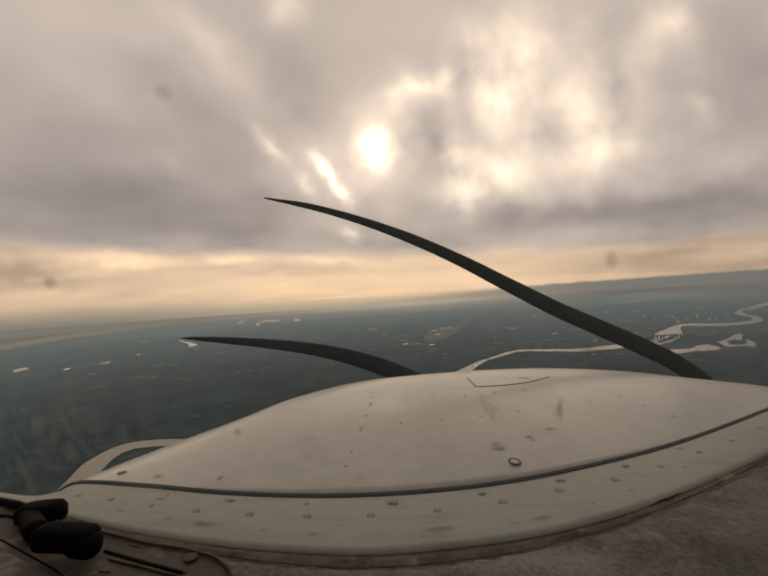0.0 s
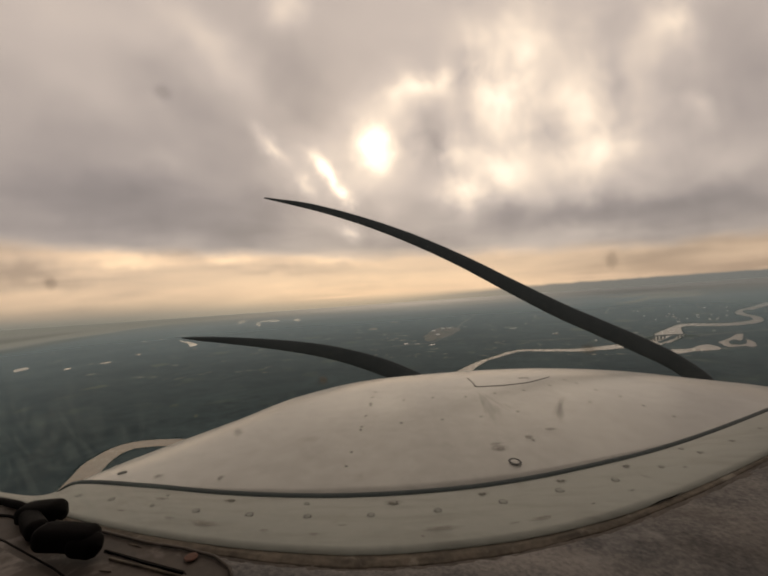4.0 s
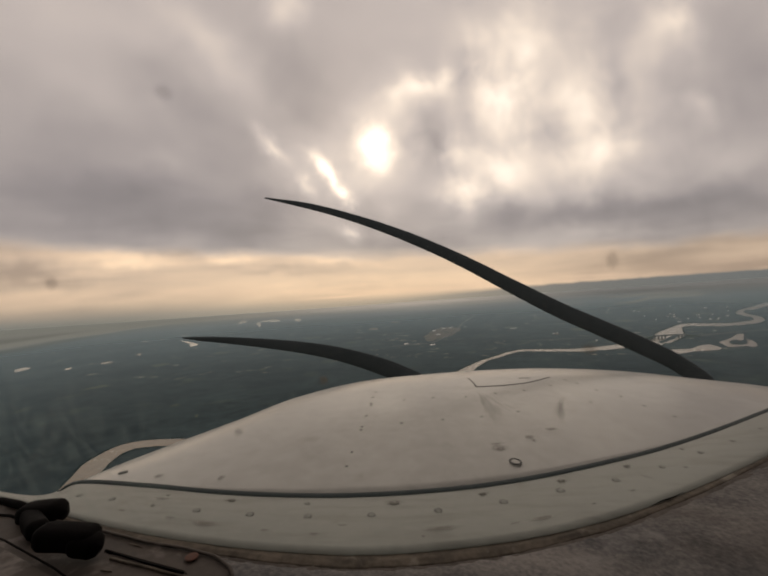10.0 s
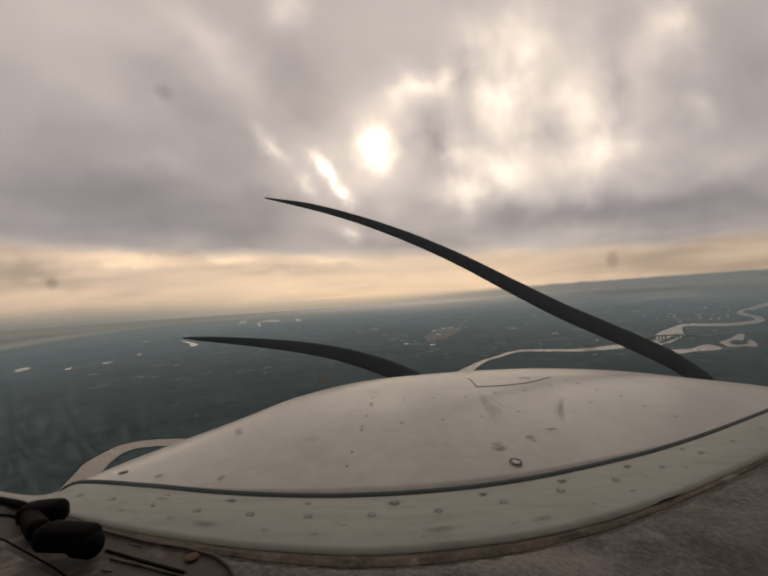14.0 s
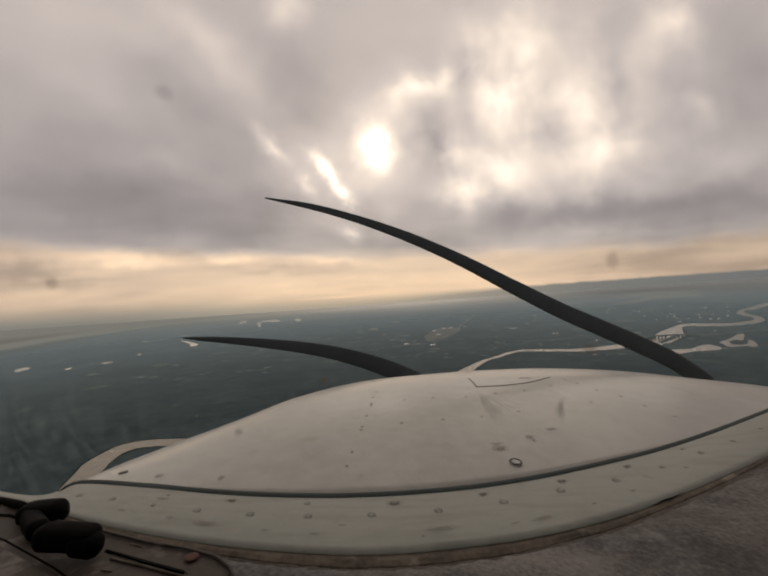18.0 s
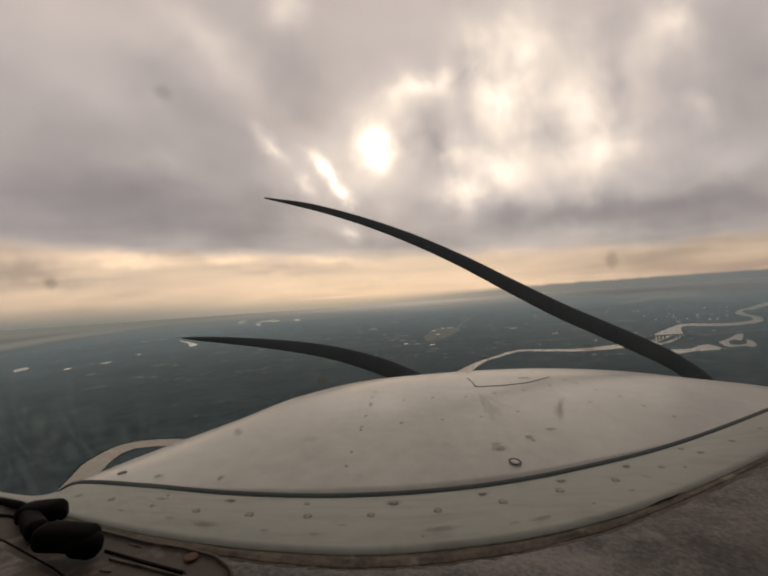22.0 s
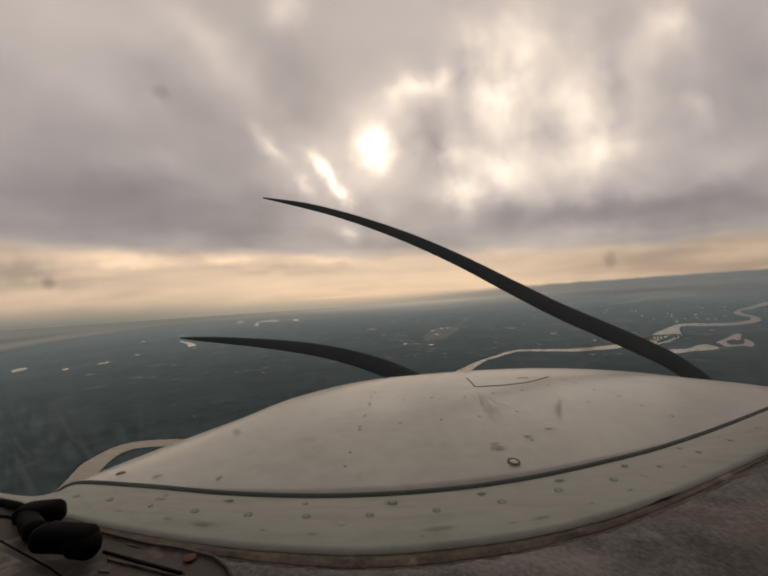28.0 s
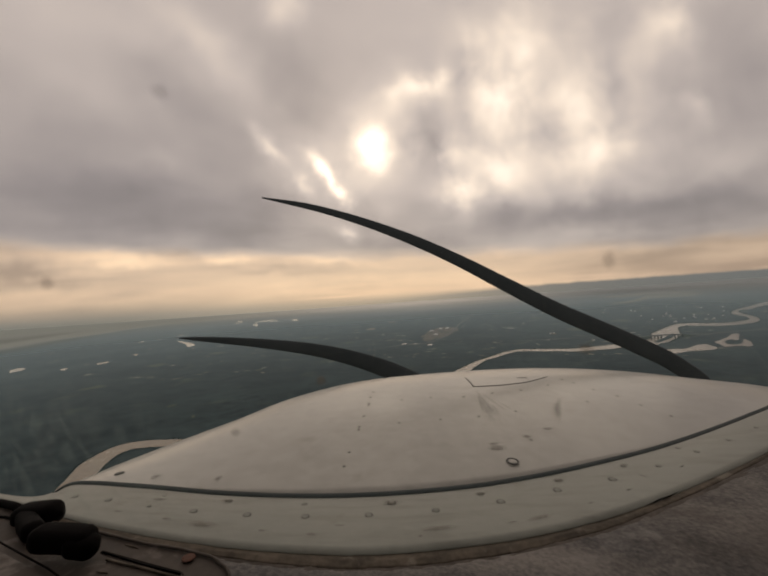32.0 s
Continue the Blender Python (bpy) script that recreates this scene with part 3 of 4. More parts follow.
# oil drawn out by the wind below the filler door
RUNS = [
    (0.6475, 0.42, 0.6650, 0.22, 3.4), (0.6500, 0.40, 0.6725, 0.22, 3.0), (0.6520, 0.40, 0.6825, 0.25, 2.2),
    (0.6600, 0.33, 0.6690, 0.20, 5.5), (0.6650, 0.32, 0.6740, 0.23, 4.2), (0.6480, 0.40, 0.6600, 0.24, 2.0),
    (0.6700, 0.33, 0.6850, 0.27, 1.8), (0.7250, 0.34, 0.7250, 0.20, 5.0), (0.7275, 0.35, 0.7250, 0.25, 3.0),
]
DRAWN = disc("oil_streak", film("oil_streak", (0.15, 0.135, 0.125), 0.15, 2.2, 0.8))
for u0, v0, u1, v1, wide in RUNS:
    p, q = cowl_at(u0, v0), cowl_at(u1, v1)
    n = normal_at(cowl_at, (u0 + u1) / 2, (v0 + v1) / 2)[0]
    x = (q - p).normalized()
    n = (n - x * n.dot(x)).normalized()
    m = Matrix((x, n.cross(x), n)).transposed().to_4x4()
    m.translation = cowl_at((u0 + u1) / 2, (v0 + v1) / 2) + n * 0.0014
    part("oil_streak", DRAWN, cowling, "thin dull brown oil streak", m @ Matrix.Diagonal(((q - p).length * 0.62, wide * 0.0014, 0.001, 1)))

GRIT = [
    (0.4905, 0.217, 5.58, 1.19), (0.6024, 0.15, 2.36, 1.18), (0.8071, 0.4, 1.57, 4.71), (0.7905, 0.25, 5.81, 0.97),
    (0.7548, 0.217, 4.09, 0.91), (0.5262, 0.35, 6.65, 0.83), (0.4357, 0.233, 4.86, 1.22),
    (0.6857, 0.183, 7.49, 0.83), (0.3333, 0.267, 5.97, 1.28), (0.2833, 0.267, 5.3, 0.88), (0.8429, 0.333, 4.94, 1.1),
    (0.5857, 0.733, 11.33, 4.25), (0.669, 0.75, 8.88, 2.96), (0.7381, 0.733, 9.44, 3.67),
    (0.7952, 0.733, 9.11, 2.85), (0.4048, 0.75, 8.6, 2.87), (0.7095, 0.183, 17.02, 2.13),
    (0.6214, 0.233, 20.42, 2.45), (0.3714, 0.25, 16.67, 2.92), (0.3286, 0.633, 9.53, 2.38),
]
for u, v, wide, tall in GRIT:
    part("oil_stain", BLOT, plane, "", seated(panel_at, u, v, wide / 1000, tall * 0.0017, 0.0011))

# propeller: three swept blades, two of them over the cowling and one below
HUB = Vector((0.614, 1.28, -0.452))
# side slope, height slope, chord in mm, from tip to root
HIGH_BLADE = [(-0.3112, 0.2347, 11), (-0.1837, 0.2105, 20), (-0.0561, 0.1747, 26), (0.0714, 0.1288, 33), (0.1990, 0.0727, 39), (0.3265, 0.0077, 46), (0.4541, -0.0561, 51), (0.5689, -0.1059, 54), (0.6709, -0.1505, 56), (0.7730, -0.2015, 56), (0.8495, -0.2704, 59), (0.7602, -0.3342, 69), (0.5689, -0.3520, 78)]
PORT_BLADE = [(-0.5255, -0.1301, 10), (-0.4260, -0.1352, 21), (-0.2985, -0.1454, 33), (-0.1837, -0.1594, 42), (-0.0816, -0.1811, 51), (0.0204, -0.2143, 59), (0.1224, -0.2602, 65), (0.2500, -0.3087, 73), (0.4031, -0.3469, 78)]


def blade(sweep, flip=False):
    pts = [Vector((a * 1.28, 1.28, b * 1.28)) for a, b, w in sweep]
    wid = [Vector((w / 2000, 0, 0)) for a, b, w in sweep]
    verts, faces, n, seg = [], [], 56, 14
    for i in range(n + 1):
        p, w = spline(pts, i / n), spline(wid, i / n).x
        d = (spline(pts, min(i / n + 0.01, 1)) - spline(pts, max(i / n - 0.01, 0))).normalized()
        side = Vector((d.z, 0, -d.x))
        w *= min(1.0, (i + 0.6) / 4) ** 0.5
        for k in range(seg):
            t = 2 * math.pi * k / seg
            q = p + side * (w * math.cos(t)) + Vector((0, 1, 0)) * (w * 0.22 * math.sin(t) + 0.12 * w * math.cos(t))
            verts.append(2 * HUB - q + Vector((0, 2 * (q.y - HUB.y), 0)) if flip else q)
    for i in range(n):
        faces += [(i * seg + k, i * seg + (k + 1) % seg, (i + 1) * seg + (k + 1) % seg, (i + 1) * seg + k) for k in range(seg)]
    faces += [tuple(range(seg - 1, -1, -1)), tuple(n * seg + k for k in range(seg))]
    return mesh_of("propeller_blade", verts, faces, BLADE, True)


for sweep, flip in ((HIGH_BLADE, False), (PORT_BLADE, False), (HIGH_BLADE, True)):
    part("propeller_blade", blade(sweep, flip), plane, "dark painted swept propeller blade")
part("spinner", tube("spinner", [HUB + Vector((0, y, 0)) for y in (-0.12, 0.0, 0.06, 0.12, 0.16)], [0.11, 0.11, 0.09, 0.05, 0.01], PAINT, 24), plane, "cream spinner cap")


# windscreen
def glass_at(u, v):
    b = spline(FOOT, u)
    return Vector((b.x, b.y - 0.44 * v + 0.02 * min(v * 12, 1) + 0.05 * math.sin(math.pi * v), b.z - 0.004 + 0.564 * v))


pane = part("windscreen", sheet("windscreen", glass_at, 60, 20, GLASS), plane, "scuffed clear acrylic windscreen")
pane.visible_shadow = False
FLECK, DROP, DUST = disc("dirt_speck", GRIME), disc("resin_drop", RESIN), disc("dirt_speck", film("thin_grime", (0.12, 0.105, 0.09), 0.17, 1.5, 0.2))
SPECKS = [
    (0.4405, 0.4935, 4.58, 3.9), (0.3143, 0.366, 4.3, 5.6), (0.6976, 0.388, 4.6, 6.8), (0.4214, 0.19, 4.01, 3.65),
    (0.7, 0.207, 3.06, 7.65), (0.7048, 0.293, 5.85, 5.16), (0.5095, 0.264, 4.15, 3.85),
]
for i, (u, v, wide, tall) in enumerate(SPECKS):
    p = glass_at(u, v) * 0.97
    m = p.to_track_quat("Z", "Y").to_matrix().to_4x4()
    m.translation = p
    speck = part("dirt_speck", DROP if i > 4 else FLECK if i else DUST, pane, "", m @ Matrix.Diagonal((wide / 1000, tall / 1000, 0.001, 1)))
    speck.visible_shadow = False


def inward(p, far):
    return p - Vector((p.x, p.y, 0)).normalized() * far


part("windscreen_seal", sheet("windscreen_seal", lambda u, v: inward(spline(FOOT, u), -0.0005 + (0.008 + 0.010 * u + 0.0022 * noise.noise(Vector((u * 24, 1, 0))) + 0.0012 * noise.noise(Vector((u * 110, 4, 0)))) * v) + Vector((0, 0, -0.001 + 0.0007 * math.sin(math.pi * v) + 0.0004 * noise.noise(Vector((u * 40, v * 3, 0))) + 0.0002 * noise.noise(Vector((u * 330, v * 5, 2))))), 240, 8, SEALANT, 0.004), plane, "ragged brown windscreen sealant")


def shield_at(u, v):
    b = spline(FOOT, u)
    p = inward(b, 0.010) * (1 - v) + Vector((b.x * 0.9, -0.3, b.z)) * v
    return p + Vector((0, 0, -0.002 + 0.010 * math.sin(math.pi * min(v * 5, 1)) * 0.5 + min(v * 8, 1) * (0.003 * noise.noise(p * 16) + 0.0015 * noise.noise(p * 60))))


part("shield_binding", sheet("shield_binding", lambda u, v: shield_at(u, -0.004 + 0.006 * u + (0.014 + 0.006 * u + 0.001 * noise.noise(Vector((u * 14, 7, 0)))) * v) + Vector((0, 0, 0.0005 - 0.0016 * v * v + 0.0007 * noise.noise(Vector((u * 90, v * 4, 3))))), 240, 8, BINDING, 0.001), plane, "dark brown binding along the glareshield")
part("sealant_crack", tube("sealant_crack", [inward(spline(FOOT, 0.80 + 0.035 * i / 12), 0.0015 + 0.0008 * math.sin(i)) + Vector((0, 0, 0.0008)) for i in range(13)], [0.0006 * math.sin(math.pi * (i + 0.5) / 13) for i in range(13)], BLACK, 6), plane, "dark crack in the sealant")
part("glareshield", sheet("glareshield", shield_at, 160, 60, CLOTH, 0.01), plane, "worn grey-brown padded glareshield")


for u, v, long in ((0.72, 0.42, 0.02), (0.70, 0.50, 0.016), (0.62, 0.30, 0.014)):
    part("scuff", tube("scuff", [shield_at(u + long * k / 6, v - 0.05 * k / 6) + Vector((0, 0, 0.0004)) for k in range(7)], [0.0016 * math.sin(math.pi * (k + 0.5) / 7) for k in range(7)], BLACK, 6), plane, "dark scuff in the padding")


# trim plate, slot and bolt at the port end of the shield
def trim_pt(a, b, lift=0.0):
    d = (0.196 - lift) / -b
    return Vector((a * d, d, b * d))


def slab(name, outline, material, thick, lift=0.0):
    top = [trim_pt(a, b, lift) for a, b in outline]
    n = len(top)
    verts = top + [p - Vector((0, 0, thick)) for p in top]
    faces = [tuple(range(n)), tuple(range(2 * n - 1, n - 1, -1))] + [(i, n + i, n + (i + 1) % n, (i + 1) % n) for i in range(n)]
    bm = bmesh.new()
    bm.from_mesh(mesh_of(name, verts, faces, material))
    bmesh.ops.recalc_face_normals(bm, faces=bm.faces)
    bmesh.ops.bevel(bm, geom=[e for e in bm.edges if all(v.index < n for v in e.verts)], offset=0.0012, segments=2, affect="EDGES")
    me = bpy.data.meshes.new(name)
    bm.to_mesh(me)
    bm.free()
    me.materials.append(material)
    return me


PLATE = [(-1.0510, -0.5587), (-0.9490, -0.5689), (-0.8214, -0.6071), (-0.6173, -0.6556), (-0.4898, -0.6773), (-0.4260, -0.6977), (-0.3954, -0.7232), (-0.3852, -0.7679), (-0.4005, -0.8444), (-0.8342, -0.8316), (-1.0510, -0.6403)]
trim = part("trim_plate", slab("trim_plate", PLATE, TRIM, 0.006, 0.003), plane, "scratched brown plastic trim plate")
part("demist_slot", slab("demist_slot", [(-0.7270, -0.6747), (-0.6173, -0.7054), (-0.5179, -0.7321), (-0.5128, -0.7411), (-0.5255, -0.7436), (-0.6301, -0.7168), (-0.7296, -0.6849)], BLACK, 0.003, 0.0042), trim, "black demister slot")
part("ridge", tube("ridge", [trim_pt(*q, 0.004) for q in [(-0.7130, -0.7041), (-0.6173, -0.7270), (-0.5153, -0.7551)]], [0.0009] * 3, SEALANT, 6), trim)
part("lower_trim", slab("lower_trim", [(-1.0765, -0.6454), (-1.0000, -0.6684), (-0.8469, -0.7551), (-0.8214, -0.8571), (-1.0765, -0.8571)], TRIM, 0.008, 0.009), trim, "brown plastic lower trim")
part("trim_gap", tube("trim_gap", [trim_pt(*q, 0.0036) for q in [(-1.0383, -0.5893), (-0.9745, -0.5931), (-0.9426, -0.6020), (-0.9158, -0.6173)]], [0.0012] * 4, BLACK, 6), trim)
part("trim_gap", tube("trim_gap", [trim_pt(*q, 0.0095) for q in [(-1.0510, -0.6352), (-0.9872, -0.6582), (-0.9235, -0.6939), (-0.8597, -0.7296), (-0.8087, -0.7679)]], [0.0007] * 5, BLACK, 6), trim)
part("lip", tube("lip", [trim_pt(*q, 0.0045) for q in [(-0.8597, -0.6046), (-0.7449, -0.6301), (-0.6173, -0.6620), (-0.5153, -0.6786), (-0.4388, -0.6990), (-0.4031, -0.7270), (-0.3903, -0.7679)]], [0.0011] * 7, TRIM, 8), trim, "worn brown raised lip")
part("scratch", tube("scratch", [trim_pt(*q, 0.0033) for q in [(-0.6939, -0.7117), (-0.6365, -0.7258), (-0.5727, -0.7436)]], [0.0004, 0.0006, 0.0004], SEALANT, 5), trim)
part("scratch", tube("scratch", [trim_pt(*q, 0.0033) for q in [(-0.6658, -0.6658), (-0.6480, -0.6696), (-0.6301, -0.6760)]], [0.0003, 0.0009, 0.0003], SEALANT, 5), trim)
part("scratch", tube("scratch", [trim_pt(*q, 0.0033) for q in [(-0.7385, -0.7347), (-0.7258, -0.7372), (-0.7092, -0.7385)]], [0.0004, 0.0009, 0.0004], SEALANT, 5), trim)
p = trim_pt(*[(-0.5013, -0.7003)][0], 0.0045)
part("trim_bolt", dome("trim_bolt", RUST, True), trim, "rusty slotted bolt", pose(p.x, p.y, p.z, 0, 0, 20) @ Matrix.Diagonal((0.0046, 0.0046, 0.003, 1)))


# cabin shell closing behind, above and below the pilot
def hull(u, v):
    y = -0.06 - 1.7 * v
    taper = 1 - 0.22 * v * v
    a = 2 * math.pi * u
    ca, sa = math.cos(a), math.sin(a)
    x = 0.28 + 0.82 * taper * math.copysign(abs(ca) ** 0.55, ca)
    z = -0.30 + 0.68 * taper * math.copysign(abs(sa) ** 0.55, sa)
    return Vector((x, y, z))


def shell(name, material):
    nu, nv, pts, faces = 56, 14, [], []
    for grow in (1.0, 0.97):
        pts += [Vector((0.28, 0, -0.30)) * (1 - grow) + Vector((hull(i / nu, j / nv).x * grow, hull(i / nu, j / nv).y, hull(i / nu, j / nv).z * grow)) for j in range(nv + 1) for i in range(nu)]
    n = nu * (nv + 1)
    for j in range(nv):
        for i in range(nu):
            q = (j * nu + i, j * nu + (i + 1) % nu, (j + 1) * nu + (i + 1) % nu, (j + 1) * nu + i)
            faces += [q, tuple(n + k for k in reversed(q))]
    faces += [(i, n + i, n + (i + 1) % nu, (i + 1) % nu) for i in range(nu)]
    faces += [tuple(nv * nu + i for i in range(nu)), tuple(n + nv * nu + i for i in reversed(range(nu)))]
    me = mesh_of(name, pts, faces, material, True)
    me.materials.append(PAINT)
    for k, poly in enumerate(me.polygons):
        poly.material_index = 1 if (k < 2 * nu * nv and k % 2 == 0) or k == len(faces) - 2 else 0
    return me


part("cabin_shell", shell("cabin_shell", LINING), plane, "cream painted cabin shell with dark lining")


def box(name, lo, hi, material):
    x0, y0, z0 = lo
    x1, y1, z1 = hi
    v = [(x, y, z) for z in (z0, z1) for y in (y0, y1) for x in (x0, x1)]
    return mesh_of(name, v, [(0, 2, 3, 1), (4, 5, 7, 6), (0, 1, 5, 4), (2, 6, 7, 3), (0, 4, 6, 2), (1, 3, 7, 5)], material)


# black clamp on the shield
clamp = tagged(new("camera_clamp"), "black rubber camera clamp standing on the brown trim plate", "clamp")
clamp.matrix_world = plane.matrix_world.copy()


part("knob", tube("knob", *sausage([Vector((-0.2965, 0.3220, -0.1899)), Vector((-0.2865, 0.3220, -0.1888)), Vector((-0.2760, 0.3220, -0.1879))], 0.0098), BLACK, 24, 0.95, 0.62), clamp)
part("arm", tube("arm", *sausage([Vector((-0.2925, 0.3180, -0.1890)), Vector((-0.2800, 0.3060, -0.1876)), Vector((-0.2650, 0.2935, -0.1846))], 0.0072), BLACK, 20, 1.0, 0.7), clamp)
part("grip", tube("grip", *sausage([Vector((-0.2410, 0.2750, -0.1780)), Vector((-0.2265, 0.2750, -0.1782)), Vector((-0.2125, 0.2750, -0.1794))], 0.0090), BLACK, 24, 0.95, 0.62), clamp)
part("foot", tube("foot", *sausage([Vector((-0.2160, 0.2720, -0.1812)), Vector((-0.2115, 0.2720, -0.1816)), Vector((-0.2070, 0.2720, -0.1822))], 0.0078), BLACK, 20, 1.0, 0.7), clamp)
part("cable", tube("cable", [Vector((-0.3634, 0.3500, -0.1929)), Vector((-0.3406, 0.3450, -0.1919)), Vector((-0.3206, 0.3360, -0.1890)), Vector((-0.3011, 0.3260, -0.1879))], [0.0032] * 4, BLACK, 10), clamp)

# ---- the land ----
ground_me = mesh_of("ground", [(40000 * math.cos(2 * math.pi * k / 64), 40000 * math.sin(2 * math.pi * k / 64), 0) for k in range(64)], [tuple(range(64))], WOODS)
tagged(new("ground", ground_me), "dark green wooded lowland reaching the horizon", "ground", kind="structure")

BEND = [
    (-204.3, 213.7, -189.5, 218.6), (-231.6, 260.9, -211.3, 258.2), (-244.4, 293, -219.8, 284),
    (-253.7, 317.4, -228.1, 302.8), (-253.9, 343.4, -234.6, 325.7), (-246.1, 357.8, -232.6, 337.6),
    (-230.6, 362.1, -223.5, 343.5), (-194, 359, -195, 341.8), (-148.8, 340.1, -156.9, 320.5),
    (-102.3, 302, -123.6, 288.2),
]
REACH = [
    (47.8, 465.6, 65.5, 447.2), (73.7, 524.8, 95.2, 509.1), (100.9, 572.5, 122.6, 568.5), (124.5, 607, 141.7, 604.7),
    (150.9, 641.4, 168, 644), (182.9, 673.4, 177.8, 649.8), (217.5, 709.2, 208.5, 678.5),
    (250.2, 724.9, 243.3, 703.1), (294.4, 709.5, 283.5, 684), (340.3, 693, 325.6, 663.9), (388.8, 700.7, 368, 661),
    (441.8, 713.8, 412.8, 662.6), (485.1, 726.6, 454.2, 666.3),
]
ISLES = [
    (485.1, 726.6, 454.2, 666.3), (521, 754, 483.2, 677), (563.3, 811.1, 536.5, 711.6), (634, 873.2, 583.8, 758),
    (710.6, 935.1, 668.1, 871.3), (747, 932.9, 704.8, 880.9), (785.5, 895.9, 742.8, 847.8), (842, 905, 791.6, 845.7),
    (885.1, 930.6, 855.1, 875), (919.5, 971.4, 931.8, 956.3), (948.3, 1027.5, 979.3, 1036.6),
    (973.5, 1072.1, 1028.7, 1109.2), (1061, 1159.4, 1068.8, 1145.7), (1209.3, 1264, 1106.1, 1154.1),
    (1365.5, 1374.9, 1222.3, 1231.8), (2169.4, 1905.8, 1866.7, 1641.3),
]
LAKE_A = [
    (395.6, 585.6), (413.9, 592.1), (444.0, 618.7), (462.7, 621.6),
    (485.7, 620.0), (519.2, 641.7), (536.7, 643.4), (521.3, 604.6),
    (496.0, 593.5), (476.5, 596.0), (450.5, 588.3), (428.7, 585.4),
    (409.3, 585.7),
]
LAKE_B = [
    (566.8, 661.4), (603.7, 684.0), (653.8, 724.1), (671.7, 727.7),
    (624.8, 677.7), (617.8, 656.2), (585.4, 611.6), (568.5, 600.1),
    (559.3, 610.0), (541.5, 609.1), (549.1, 631.1),
]
ISLAND_A = [
    (489.4, 701.5), (517.6, 723), (556.5, 757.7), (586.7, 784.7), (579.6, 770.2), (549.6, 736), (521.3, 713),
    (492.1, 692.8),
]
ISLAND_B = [
    (577.7, 655.1), (604.0, 670.7), (602.3, 659.1), (622.3, 672.6),
    (595.7, 639.0), (572.4, 624.0), (565.4, 627.8), (564.5, 633.7),
]
FIELD = [
    (1131.7, 1925.2), (1244.6, 1967.3), (1440.0, 2160.2), (1696.8, 2441.0),
    (1753.3, 2318.1), (1862.9, 2293.7), (1978.0, 2338.5), (1683.1, 2073.5),
    (1582.4, 2093.5), (1479.8, 2113.8), (1284.7, 1928.8), (1156.1, 1844.7),
]
FIELD_STRIP = [
    (1492.6, 2797.7), (1672.5, 2734.3), (2048.4, 2967.6), (2088.6, 2587.7),
    (1947.8, 2414.1), (1756.3, 2506.2), (1517.8, 2482.8),
]
QUARRY = [
    (100.5, 1054.7), (123.2, 1134.3), (142.9, 1198.0), (191.7, 1285.7),
    (228.7, 1199.3), (187.6, 1074.7), (163.5, 1013.7), (136.0, 984.8),
    (119.2, 962.5), (97.5, 944.5),
]
TADPOLE = [
    (-808.3, 1495.6), (-746.8, 1428.3), (-683.3, 1355.7), (-630.8, 1280.0),
    (-619.5, 1231.1), (-632.6, 1232.1), (-680.8, 1320.4), (-740.6, 1402.5),
]
PONDS = [
    (-902.5, 944.9, 16.8, 71.6), (-748.3, 898.2, 9.1, 22.1), (-705.6, 962.4, 11.0, 26.6), (-711.5, 1100.0, 8.4, 27.3),
    (-760.4, 1251.2, 4.0, 23.2), (-978.8, 1554.4, 8.9, 39.2), (-952.0, 1624.4, 4.1, 32.3), (-950.3, 1803.5, 14.9, 77.8),
    (-577.1, 1157.7, 4.4, 15.8), (-1062.1, 2843.9, 21.7, 201.7), (-1318.7, 3776.9, 21.7, 208.4), (-785.1, 2609.5, 56.5, 90.3),
    (-768.6, 2306.8, 10.3, 118.8), (-573.0, 2482.9, 19.0, 93.7), (44.4, 921.6, 9.4, 13.4), (70.6, 911.8, 8.1, 12.3),
    (102.2, 876.7, 10.0, 18.0), (25.0, 1047.9, 4.7, 13.9), (1.0, 1062.7, 2.7, 12.0),
]
PADS = [
    (-47.8, 1401.2, 16.1, 41.6), (36.4, 1673.7, 19.3, 29.6), (260.1, 2417.5, 30.9, 62.2),
    (1051.3, 2144.5, 49.3, 136.1), (400.5, 913.6, 7, 11.6), (409.6, 762.9, 5.9, 10.5), (1582.5, 3695.6, 23.6, 157.7),
    (1681.7, 1932.5, 34.6, 52.5), (2291, 2416.7, 43.3, 128.2), (1452.5, 1810.6, 20.8, 44.5),
    (-232.6, 703.8, 6.3, 8.3), (-273.1, 486, 5.6, 4.2), (-218.8, 430.9, 1.7, 6.5),
]
HOUSES = [
    (1647.3, 3846.1), (405.4, 921.9), (395.1, 917.3), (415.3, 767.7),
    (878.8, 1192.8), (827.1, 1108.3), (861.5, 1065.5), (920.0, 1039.9),
    (921.5, 1089.7), (739.5, 974.2), (1717.0, 1936.0), (1481.0, 1845.9),
    (2347.9, 2466.6), (1005.7, 2164.0), (1014.7, 2136.7), (1046.0, 2161.6),
    (1031.0, 2087.2), (1087.2, 2155.8), (1096.1, 2125.3), (816.8, 1121.1),
    (1717.0, 1972.8), (1682.9, 1865.8), (2224.7, 2316.1), (178.6, 1221.7),
    (199.1, 1223.1), (143.7, 1181.0), (141.2, 1066.3), (249.6, 2434.9),
    (823.5, 3058.1), (891.9, 1102.8),
]
